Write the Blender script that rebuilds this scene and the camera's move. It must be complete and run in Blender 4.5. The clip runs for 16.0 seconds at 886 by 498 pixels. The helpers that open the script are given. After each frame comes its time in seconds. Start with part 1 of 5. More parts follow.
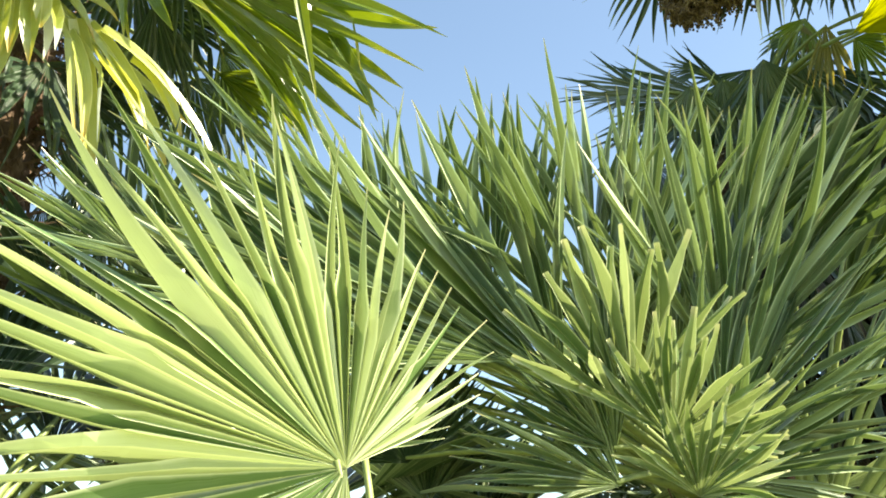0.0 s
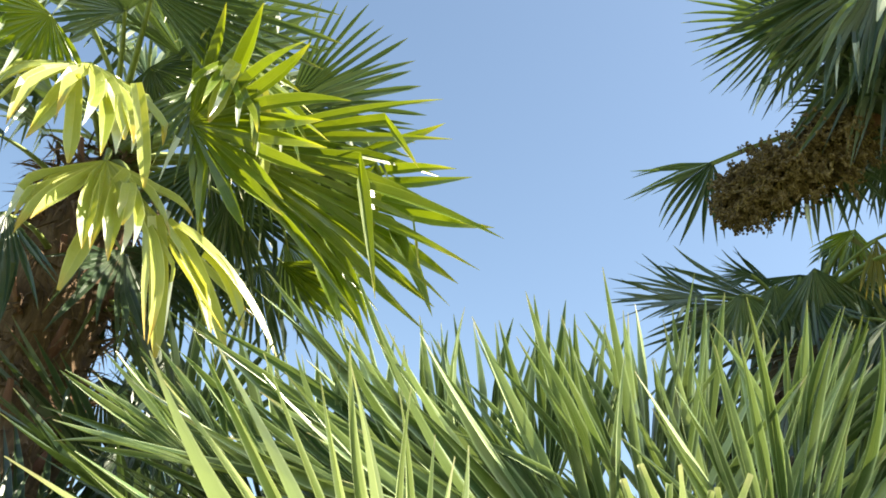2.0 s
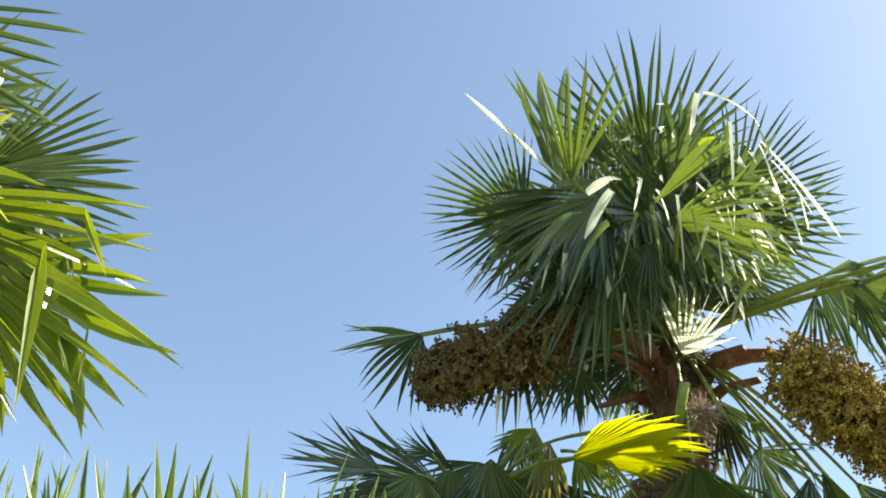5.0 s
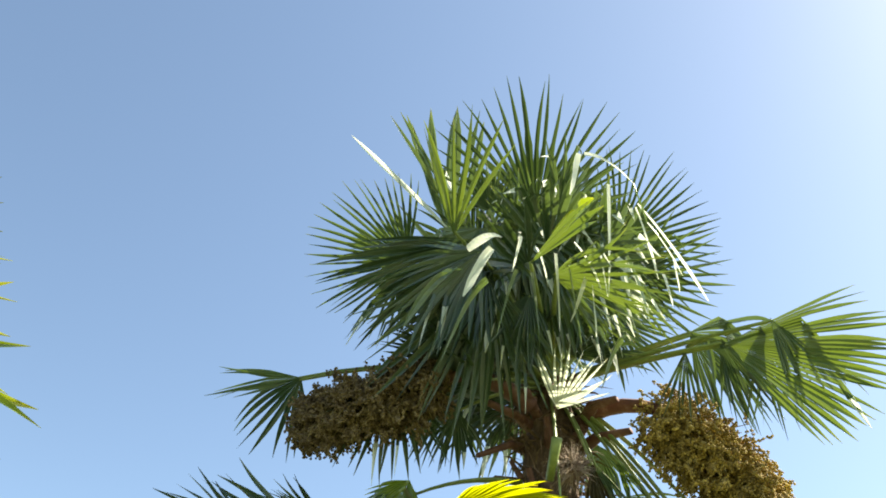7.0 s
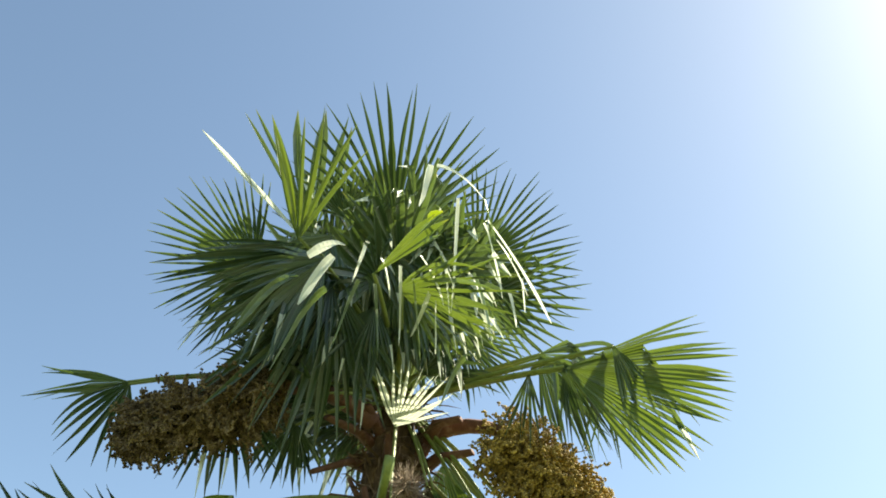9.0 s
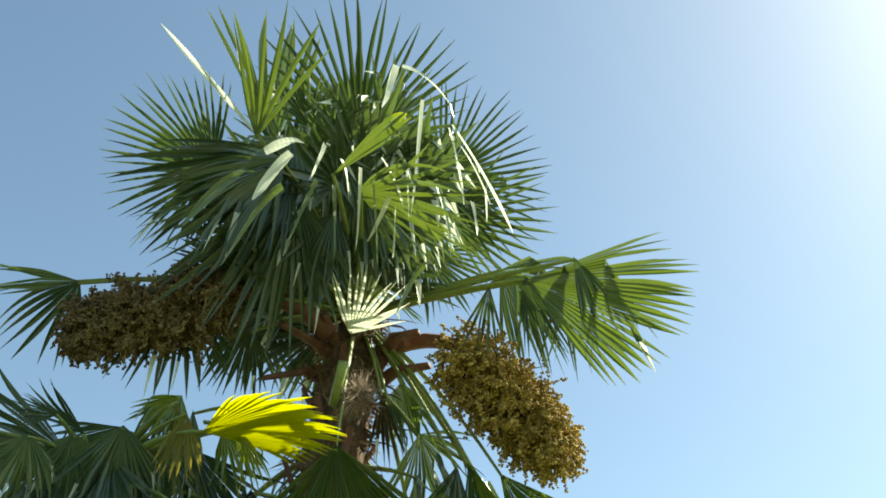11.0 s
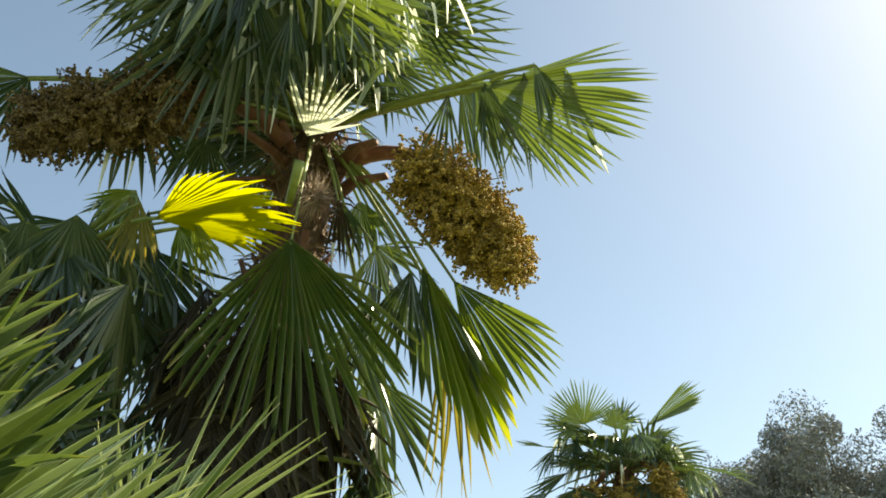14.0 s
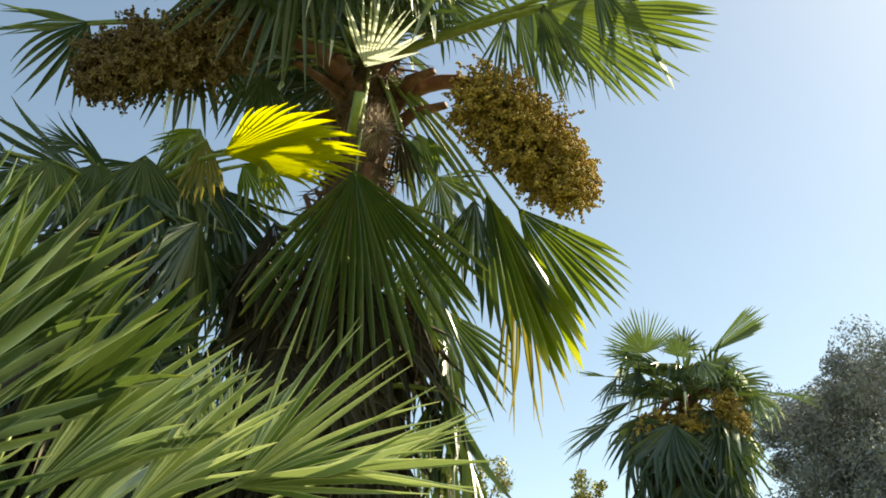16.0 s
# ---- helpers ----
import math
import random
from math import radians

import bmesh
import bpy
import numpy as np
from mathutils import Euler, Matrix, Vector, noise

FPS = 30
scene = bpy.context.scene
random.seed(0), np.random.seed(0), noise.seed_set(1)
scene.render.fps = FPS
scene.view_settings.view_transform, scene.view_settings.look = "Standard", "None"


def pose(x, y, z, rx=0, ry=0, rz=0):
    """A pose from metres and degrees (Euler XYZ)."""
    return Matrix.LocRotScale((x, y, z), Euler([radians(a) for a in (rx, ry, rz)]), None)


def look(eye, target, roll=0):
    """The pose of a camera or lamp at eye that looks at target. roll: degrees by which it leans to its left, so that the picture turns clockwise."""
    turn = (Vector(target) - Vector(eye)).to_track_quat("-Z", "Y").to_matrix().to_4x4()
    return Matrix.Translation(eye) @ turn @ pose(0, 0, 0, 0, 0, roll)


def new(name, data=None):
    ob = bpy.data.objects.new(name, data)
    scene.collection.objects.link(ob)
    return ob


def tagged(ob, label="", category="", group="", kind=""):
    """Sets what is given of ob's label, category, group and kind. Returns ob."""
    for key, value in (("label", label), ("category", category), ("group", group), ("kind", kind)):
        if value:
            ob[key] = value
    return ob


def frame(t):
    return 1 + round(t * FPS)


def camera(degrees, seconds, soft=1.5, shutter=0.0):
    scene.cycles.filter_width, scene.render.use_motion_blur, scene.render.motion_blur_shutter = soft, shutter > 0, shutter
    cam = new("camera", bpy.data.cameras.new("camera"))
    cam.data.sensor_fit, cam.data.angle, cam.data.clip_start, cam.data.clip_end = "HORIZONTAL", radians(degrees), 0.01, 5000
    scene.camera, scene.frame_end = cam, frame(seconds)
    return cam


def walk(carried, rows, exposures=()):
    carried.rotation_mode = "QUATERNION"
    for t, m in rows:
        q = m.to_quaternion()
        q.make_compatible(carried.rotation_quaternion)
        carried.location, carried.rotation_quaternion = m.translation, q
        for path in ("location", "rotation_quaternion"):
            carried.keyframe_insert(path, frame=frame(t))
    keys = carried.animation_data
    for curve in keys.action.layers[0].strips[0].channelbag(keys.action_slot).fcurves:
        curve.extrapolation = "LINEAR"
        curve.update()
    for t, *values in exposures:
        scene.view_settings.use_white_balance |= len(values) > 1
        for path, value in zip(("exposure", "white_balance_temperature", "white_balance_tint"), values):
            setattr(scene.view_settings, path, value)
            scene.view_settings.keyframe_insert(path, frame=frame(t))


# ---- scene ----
# ---- camera ----
cam = camera(52.0, 16.0, soft=1.8)
PATH = [
    (0.0, (0.2586, 0.0025, 1.4490), (0.2107, 0.9372, 1.8010), 2.13),
    (0.5, (0.2430, -0.0251, 1.4804), (0.1803, 0.8942, 1.8690), 3.45),
    (1.0, (0.2322, -0.0568, 1.4966), (0.1510, 0.8471, 1.9166), 3.70),
    (1.5, (0.2287, -0.0746, 1.5124), (0.1342, 0.8087, 1.9716), 4.30),
    (2.0, (0.2237, -0.0848, 1.5327), (0.1248, 0.7727, 2.0374), 5.99),
    (2.5, (0.2342, -0.0744, 1.5643), (0.1704, 0.7669, 2.1012), 6.86),
    (3.0, (0.2610, -0.0625, 1.5919), (0.2571, 0.7617, 2.1583), 7.32),
    (3.5, (0.3012, -0.0563, 1.6026), (0.3453, 0.7447, 2.1996), 7.91),
    (4.0, (0.3349, -0.0475, 1.6187), (0.4301, 0.7329, 2.2368), 7.75),
    (4.5, (0.3485, -0.0395, 1.6336), (0.4713, 0.7256, 2.2657), 8.05),
    (5.0, (0.3580, -0.0398, 1.6411), (0.5057, 0.7057, 2.2909), 8.33),
    (5.5, (0.3720, -0.0603, 1.6652), (0.5402, 0.6723, 2.3249), 8.15),
    (6.0, (0.3681, -0.0907, 1.7045), (0.5600, 0.6343, 2.3660), 7.35),
    (6.5, (0.3651, -0.1270, 1.7499), (0.5836, 0.5925, 2.4092), 6.20),
    (7.0, (0.3816, -0.1639, 1.7938), (0.6293, 0.5490, 2.4499), 4.96),
    (7.5, (0.4366, -0.1925, 1.8299), (0.7152, 0.5091, 2.4857), 3.86),
    (8.0, (0.5073, -0.1954, 1.8584), (0.8252, 0.4865, 2.5171), 2.72),
    (8.5, (0.5525, -0.1913, 1.8670), (0.8806, 0.4746, 2.5370), 2.94),
    (9.0, (0.5923, -0.1694, 1.8634), (0.9284, 0.4893, 2.5366), 3.28),
    (9.5, (0.6279, -0.1402, 1.8509), (0.9715, 0.5180, 2.5208), 3.64),
    (10.0, (0.6602, -0.1102, 1.8326), (1.0120, 0.5517, 2.4946), 3.94),
    (10.5, (0.6898, -0.0832, 1.8114), (1.0518, 0.5842, 2.4623), 4.09),
    (11.0, (0.7170, -0.0609, 1.7902), (1.0928, 0.6109, 2.4284), 3.98),
    (11.5, (0.7417, -0.0447, 1.7715), (1.1367, 0.6280, 2.3973), 3.51),
    (12.0, (0.7645, -0.0256, 1.7383), (1.1720, 0.6504, 2.3523), 2.91),
    (12.5, (0.7757, 0.0124, 1.6730), (1.1973, 0.7291, 2.2285), 3.16),
    (13.0, (0.7879, 0.0347, 1.6481), (1.2036, 0.7744, 2.1773), 4.37),
    (13.5, (0.8055, 0.0315, 1.6265), (1.2338, 0.7627, 2.1574), 4.11),
    (14.0, (0.8285, 0.0259, 1.6034), (1.2814, 0.7420, 2.1344), 3.65),
    (14.5, (0.8469, 0.0254, 1.5919), (1.3148, 0.7386, 2.1137), 2.68),
    (15.0, (0.8395, 0.0358, 1.5783), (1.3010, 0.7639, 2.0850), 2.05),
    (15.5, (0.8255, 0.0504, 1.5716), (1.2731, 0.7987, 2.0611), 2.02),
    (16.0, (0.8021, 0.0720, 1.5664), (1.2289, 0.8433, 2.0386), 3.09),
]
walk(cam, [(t, look(eye, target, roll)) for t, eye, target, roll in PATH], exposures=[(0.0, 1.93, 7500, 2), (2.5, 1.8, 7500, 3), (5.0, 1.74, 7300, 3), (8.0, 1.62, 7400, 2), (11.0, 1.44, 7500, -8), (12.0, 1.44, 7500, -9), (13.0, 1.46, 8500, 0), (16.0, 1.48, 8600, 0)])

# ---- sky and sun ----
SUN_AZIMUTH, SUN_HEIGHT = 97.0, 48.0  # degrees, clockwise from the first way ahead
world = bpy.data.worlds.new("sky")
scene.world = world
world.use_nodes = True
wn, wl = world.node_tree.nodes, world.node_tree.links
sky = wn.new("ShaderNodeTexSky")
sky.sky_type, sky.sun_disc = "NISHITA", False
sky.sun_elevation, sky.sun_rotation = radians(SUN_HEIGHT), radians(SUN_AZIMUTH)
sky.air_density, sky.dust_density, sky.ozone_density = 0.85, 0.75, 1.5
wl.new(sky.outputs[0], wn["Background"].inputs[0])
wn["Background"].inputs[1].default_value = 0.094
sun = new("sun", bpy.data.lights.new("sun", "SUN"))
sun.data.energy, sun.data.angle, sun.data.color = 5.0, radians(0.53), (1.0, 0.95, 0.86)
to_sun = Vector((math.sin(radians(SUN_AZIMUTH)) * math.cos(radians(SUN_HEIGHT)), math.cos(radians(SUN_AZIMUTH)) * math.cos(radians(SUN_HEIGHT)), math.sin(radians(SUN_HEIGHT))))
sun.matrix_world = look(to_sun * 30, (0, 0, 0))


# ---- materials ----
def shader(name):
    m = bpy.data.materials.new(name)
    m.use_nodes = True
    n, l = m.node_tree.nodes, m.node_tree.links
    return m, n, l, n["Principled BSDF"]


def ramp(n, l, value, stops):
    r = n.new("ShaderNodeValToRGB")
    while len(r.color_ramp.elements) < len(stops):
        r.color_ramp.elements.new(0.5)
    for e, (at, colour) in zip(r.color_ramp.elements, stops):
        e.position, e.color = at, (*colour, 1)
    l.new(value, r.inputs[0])
    return r.outputs[0]


def mix(n, l, factor, a, b, kind="MIX"):
    x = n.new("ShaderNodeMix")
    x.data_type, x.blend_type = "RGBA", kind
    for socket, value in ((x.inputs[0], factor), (x.inputs[6], a), (x.inputs[7], b)):
        if isinstance(value, bpy.types.NodeSocket):
            l.new(value, socket)
        else:
            socket.default_value = value if isinstance(value, float) else (*value, 1)
    return x.outputs[2]


def maths(n, l, op, a, b=0.0):
    x = n.new("ShaderNodeMath")
    x.operation = op
    for socket, value in zip(x.inputs, (a, b)):
        if isinstance(value, bpy.types.NodeSocket):
            l.new(value, socket)
        else:
            socket.default_value = value
    return x.outputs[0]


def grain(n, l, coords, scale, detail=4.0, rough=0.6):
    x = n.new("ShaderNodeTexNoise")
    x.inputs["Scale"].default_value, x.inputs["Detail"].default_value, x.inputs["Roughness"].default_value = scale, detail, rough
    if coords is not None:
        l.new(coords, x.inputs["Vector"])
    return x.outputs[0]


def bump(n, l, height, strength, distance, b):
    x = n.new("ShaderNodeBump")
    x.inputs["Strength"].default_value, x.inputs["Distance"].default_value = strength, distance
    l.new(height, x.inputs["Height"])
    l.new(x.outputs[0], b.inputs["Normal"])
    return x.outputs[0]


def leaf_material(name, low, high, edge, edge_from=0.86, thin=0.36, glow=None, gloss=0.3, sheen=0.9, mixed=False):
    """A pleated palm leaf: each segment has its own green, fine veins along it, and a paler or drier end."""
    m, n, l, b = shader(name)
    uv = n.new("ShaderNodeUVMap").outputs[0]
    split = n.new("ShaderNodeSeparateXYZ")
    l.new(uv, split.inputs[0])
    own = n.new("ShaderNodeNewGeometry").outputs["Random Per Island"]
    thing = n.new("ShaderNodeObjectInfo").outputs["Random"]
    place = n.new("ShaderNodeTexCoord").outputs["Object"]
    stretch = n.new("ShaderNodeMapping")
    stretch.inputs["Scale"].default_value = (9.0, 0.7, 1.0)
    l.new(uv, stretch.inputs[0])
    veins = grain(n, l, stretch.outputs[0], 6.0, 3.0)
    blotch = grain(n, l, place, 9.0, 3.0)
    # old and young segments side by side where mixed
    age = ramp(n, l, own, ((0.42, (0.02,) * 3), (0.8, (0.9,) * 3))) if mixed else maths(n, l, "MULTIPLY", maths(n, l, "POWER", own, 1.6), 0.85)
    shade = maths(n, l, "ADD", age, maths(n, l, "MULTIPLY", maths(n, l, "SUBTRACT", veins, 0.3), 0.5))
    colour = mix(n, l, shade, low, high)
    colour = mix(n, l, maths(n, l, "MULTIPLY", maths(n, l, "SUBTRACT", blotch, 0.5), 1.2), colour, edge)
    colour = mix(n, l, maths(n, l, "MULTIPLY", thing, 0.55), colour, low)
    # pale margins and fold
    cross_at = maths(n, l, "ABSOLUTE", maths(n, l, "SUBTRACT", maths(n, l, "FRACT", maths(n, l, "MULTIPLY", split.outputs[0], 0.5)), 0.25))
    rim = ramp(n, l, cross_at, ((0.0, (0.35,) * 3), (0.02, (0, 0, 0)), (0.2 if mixed else 0.215, (0, 0, 0)), (0.245, (0.8 if mixed else 0.75,) * 3)))
    colour = mix(n, l, rim, colour, tuple(min(0.8, 1.25 * c + 0.08) for c in high))
    # dry or yellow ends, uneven from segment to segment
    reach = maths(n, l, "ADD", split.outputs[1], maths(n, l, "MULTIPLY", maths(n, l, "SUBTRACT", own, 0.5), 0.16))
    reach = maths(n, l, "ADD", reach, maths(n, l, "MULTIPLY", maths(n, l, "SUBTRACT", veins, 0.5), 0.12))
    end = ramp(n, l, reach, ((edge_from, (0, 0, 0)), (min(edge_from + 0.12, 1.0), (1, 1, 1))))
    colour = mix(n, l, end, colour, edge)
    l.new(colour, b.inputs["Base Color"])
    b.inputs["Roughness"].default_value = gloss
    rough = ramp(n, l, veins, ((0.3, (gloss - 0.08,) * 3), (0.75, (gloss + 0.14,) * 3)))
    l.new(rough, b.inputs["Roughness"])
    b.inputs["Specular IOR Level"].default_value = sheen
    up = bump(n, l, veins, 0.3, 0.00015, b)
    through_leaf = n.new("ShaderNodeBsdfTranslucent")
    l.new(mix(n, l, 1.0, colour, glow or (1.0, 1.0, 0.55), "MULTIPLY") if glow is None else mix(n, l, 0.6, colour, glow), through_leaf.inputs[0])
    l.new(up, through_leaf.inputs["Normal"])
    both = n.new("ShaderNodeMixShader")
    both.inputs[0].default_value = thin
    l.new(b.outputs[0], both.inputs[1])
    l.new(through_leaf.outputs[0], both.inputs[2])
    l.new(both.outputs[0], n["Material Output"].inputs[0])
    return m


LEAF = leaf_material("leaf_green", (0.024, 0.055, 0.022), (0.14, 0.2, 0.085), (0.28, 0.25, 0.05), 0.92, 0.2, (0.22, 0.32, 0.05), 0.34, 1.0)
# deep leaf green, with the shade of inner, rear and hanging leaves in it
DARK_SHADE = leaf_material("leaf_dark_shade", (0.014, 0.036, 0.015), (0.065, 0.11, 0.046), (0.14, 0.14, 0.04), 0.95, 0.16, (0.13, 0.2, 0.03), 0.36, 0.9)
LIME = leaf_material("leaf_lime", (0.06, 0.12, 0.01), (0.25, 0.3, 0.035), (0.55, 0.48, 0.06), 0.84, 0.36, (0.36, 0.44, 0.01))
GOLD = leaf_material("leaf_gold", (0.3, 0.32, 0.01), (0.56, 0.54, 0.015), (0.6, 0.4, 0.02), 0.95, 0.45, (0.62, 0.62, 0.01), 0.5, 0.08)
PALE = leaf_material("leaf_pale", (0.3, 0.37, 0.06), (0.58, 0.6, 0.2), (0.55, 0.38, 0.06), 0.8, 0.36, (0.6, 0.53, 0.05))
GREY = leaf_material("leaf_greygreen", (0.03, 0.08, 0.02), (0.47, 0.56, 0.3), (0.48, 0.42, 0.24), 0.94, 0.16, (0.28, 0.38, 0.07), 0.32, 1.0, True)
SOFT = leaf_material("leaf_softgreen", (0.06, 0.14, 0.025), (0.56, 0.62, 0.33), (0.53, 0.5, 0.3), 0.93, 0.24, (0.47, 0.55, 0.17), 0.32, 1.0, True)
FRESH = leaf_material("leaf_fresh", (0.035, 0.075, 0.016), (0.12, 0.18, 0.045), (0.3, 0.28, 0.06), 0.92, 0.26, (0.24, 0.32, 0.025), 0.36, 1.0)
# pale waxy underside, whitened so straps and broken ends carry painted sun glints
WAX_GLINT = leaf_material("leaf_waxy_underside_glint", (0.66, 0.7, 0.58), (0.82, 0.84, 0.76), (0.5, 0.45, 0.2), 0.97, 0.42, (0.85, 0.88, 0.7), 0.3)
# dead-leaf brown taken nearly to black, painting in the shade round the trunks
DEAD_SHADE = leaf_material("leaf_dead_shade", (0.022, 0.019, 0.011), (0.08, 0.062, 0.035), (0.11, 0.085, 0.045), 0.8, 0.06, (0.1, 0.06, 0.02), 0.6, 0.2)
DRY = leaf_material("leaf_dry", (0.1, 0.11, 0.03), (0.22, 0.21, 0.05), (0.4, 0.28, 0.06), 0.78, 0.35, (0.5, 0.4, 0.05), 0.5)


def rough_material(name, stops, scale, bump_size, roughness=0.9, stretch=(1, 1, 1)):
    m, n, l, b = shader(name)
    place = n.new("ShaderNodeTexCoord").outputs["Object"]
    mapped = n.new("ShaderNodeMapping")
    mapped.inputs["Scale"].default_value = stretch
    l.new(place, mapped.inputs[0])
    fine, broad = grain(n, l, mapped.outputs[0], scale, 6.0, 0.7), grain(n, l, place, scale * 0.13, 3.0)
    both = maths(n, l, "ADD", maths(n, l, "MULTIPLY", fine, 0.6), maths(n, l, "MULTIPLY", broad, 0.4))
    own = n.new("ShaderNodeNewGeometry").outputs["Random Per Island"]
    both = maths(n, l, "ADD", both, maths(n, l, "MULTIPLY", maths(n, l, "SUBTRACT", own, 0.5), 0.16))
    l.new(ramp(n, l, both, stops), b.inputs["Base Color"])
    b.inputs["Roughness"].default_value = roughness
    bump(n, l, fine, 0.5, bump_size * 0.4, b)
    return m


FIBRE = rough_material("trunk_fibre", ((0.3, (0.035, 0.02, 0.012)), (0.5, (0.12, 0.072, 0.043)), (0.7, (0.3, 0.2, 0.13))), 60.0, 0.01, 0.95, (1, 1, 0.25))
BOOT = rough_material("leaf_base", ((0.3, (0.07, 0.028, 0.02)), (0.55, (0.16, 0.07, 0.05)), (0.75, (0.34, 0.22, 0.16))), 30.0, 0.004, 0.75, (1, 1, 0.3))
STALK = rough_material("petiole", ((0.3, (0.11, 0.15, 0.04)), (0.55, (0.22, 0.27, 0.08)), (0.75, (0.36, 0.4, 0.15))), 40.0, 0.001, 0.5)
WOOL = rough_material("wool", ((0.3, (0.2, 0.14, 0.1)), (0.55, (0.4, 0.3, 0.23)), (0.75, (0.55, 0.46, 0.38))), 80.0, 0.006, 1.0)
TWIG = rough_material("fruit_stalk", ((0.3, (0.14, 0.1, 0.04)), (0.55, (0.24, 0.18, 0.06)), (0.75, (0.34, 0.26, 0.1))), 40.0, 0.001, 0.7)
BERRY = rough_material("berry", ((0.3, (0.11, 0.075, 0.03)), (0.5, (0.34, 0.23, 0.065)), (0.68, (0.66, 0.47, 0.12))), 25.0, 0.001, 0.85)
# browner, darker copy of the berry colours: the left bunch's shade is in them
SHADED_BROWN_BERRY = rough_material("shaded_brown_berry", ((0.3, (0.05, 0.034, 0.02)), (0.5, (0.15, 0.1, 0.05)), (0.68, (0.3, 0.22, 0.12))), 25.0, 0.001, 0.85)
BARK = rough_material("bark", ((0.3, (0.08, 0.06, 0.045)), (0.55, (0.18, 0.14, 0.11)), (0.75, (0.3, 0.26, 0.21))), 20.0, 0.01)
SOIL = rough_material("ground", ((0.3, (0.06, 0.07, 0.025)), (0.5, (0.1, 0.12, 0.04)), (0.75, (0.2, 0.18, 0.09))), 3.0, 0.03)
OLIVE = rough_material("olive_leaf", ((0.3, (0.15, 0.16, 0.162)), (0.5, (0.22, 0.23, 0.23)), (0.75, (0.33, 0.335, 0.33))), 4.0, 0.001, 0.95)
HEDGE = rough_material("hedge_leaf", ((0.3, (0.13, 0.14, 0.03)), (0.5, (0.26, 0.25, 0.06)), (0.75, (0.4, 0.36, 0.1))), 3.0, 0.001, 0.6)


# ---- builders ----
def part(name, bm, material, parent=None, label="", smooth=False):
    mesh = bpy.data.meshes.new(name)
    bm.to_mesh(mesh)
    bm.free()
    if smooth:
        mesh.polygons.foreach_set("use_smooth", [True] * len(mesh.polygons))
    mesh.materials.append(material)
    ob = new(name, mesh)
    if parent is not None:
        ob.parent = parent
        ob.matrix_parent_inverse = parent.matrix_world.inverted()
    return tagged(ob, label)


def raw(name, verts, faces, material, parent=None, label="", uvs=None, smooth=False):
    mesh = bpy.data.meshes.new(name)
    mesh.from_pydata(verts, [], faces)
    if uvs is not None:
        layer = mesh.uv_layers.new(name="UVMap")
        idx = np.empty(len(mesh.loops), dtype=np.int32)
        mesh.loops.foreach_get("vertex_index", idx)
        layer.data.foreach_set("uv", np.asarray(uvs, dtype=np.float32)[idx].ravel())
    if smooth:
        mesh.polygons.foreach_set("use_smooth", [True] * len(mesh.polygons))
    mesh.materials.append(material)
    mesh.update()
    ob = new(name, mesh)
    if parent is not None:
        ob.parent = parent
        ob.matrix_parent_inverse = Matrix.Translation(parent.location).inverted() if parent.type == "EMPTY" else Matrix()
    return tagged(ob, label)


def tube(points, radii, sides=6, flat=1.0):
    """Vertices and faces of a tapered tube along points."""
    verts, faces = [], []
    pts = [Vector(p) for p in points]
    ref = Vector((0.31, 0.17, 0.94))
    for i, p in enumerate(pts):
        d = (pts[min(i + 1, len(pts) - 1)] - pts[max(i - 1, 0)]).normalized()
        u = d.cross(ref)
        u = u.normalized() if u.length > 0.05 else d.orthogonal().normalized()
        w = d.cross(u)
        for k in range(sides):
            a = 2 * math.pi * k / sides
            verts.append(p + radii[i] * (math.cos(a) * u + flat * math.sin(a) * w))
    for i in range(len(pts) - 1):
        for k in range(sides):
            a, b = i * sides + k, i * sides + (k + 1) % sides
            faces.append((a, b, b + sides, a + sides))
    faces.append(tuple(range(sides))[::-1])
    faces.append(tuple(range((len(pts) - 1) * sides, len(pts) * sides)))
    return verts, faces


def join(pieces):
    verts, faces = [], []
    for v, f in pieces:
        k = len(verts)
        verts += v
        faces += [tuple(i + k for i in q) for q in f]
    return verts, faces


def bow(a, b, sag, steps=7):
    a, b = Vector(a), Vector(b)
    return [a.lerp(b, i / steps) + Vector((0, 0, sag * 4 * (i / steps) * (1 - i / steps))) for i in range(steps + 1)]


DOWN = Vector((0, 0, -1))


def strap(palm, start, end, sag, wide, material, twist=0.6, label="", steps=9):
    """One long leaf segment that has come away from its fan: a folded ribbon, bowed and turned along its length."""
    line = bow(start, end, sag, steps)
    rng = random.Random(round(line[0].x * 517 + line[-1].z * 911, 3))
    verts, faces, uvs = [], [], []
    turn = rng.uniform(-0.5, 0.5)
    for k, p in enumerate(line):
        s = k / steps
        way = (line[min(k + 1, steps)] - line[max(k - 1, 0)]).normalized()
        across = way.cross(Vector((0.35, -0.85, 0.12))).normalized()
        up = across.cross(way)
        a = turn + twist * s
        across, up = across * math.cos(a) + up * math.sin(a), up * math.cos(a) - across * math.sin(a)
        w = wide * min(1.0, 0.8 + s) * (1 - max(0.0, s - 0.78) / 0.235) ** 0.6
        verts += [p - across * w * 0.5 + up * w * 0.2, p, p + across * w * 0.5 + up * w * 0.2]
        uvs += [(0.0, s * 0.9), (0.5, s * 0.9), (1.0, s * 0.9)]
    for k in range(steps):
        a = 3 * k
        faces += [(a, a + 1, a + 4, a + 3), (a + 1, a + 2, a + 5, a + 4)]
    return raw("leaf_segment", verts, faces, material, palm, label, uvs=uvs)


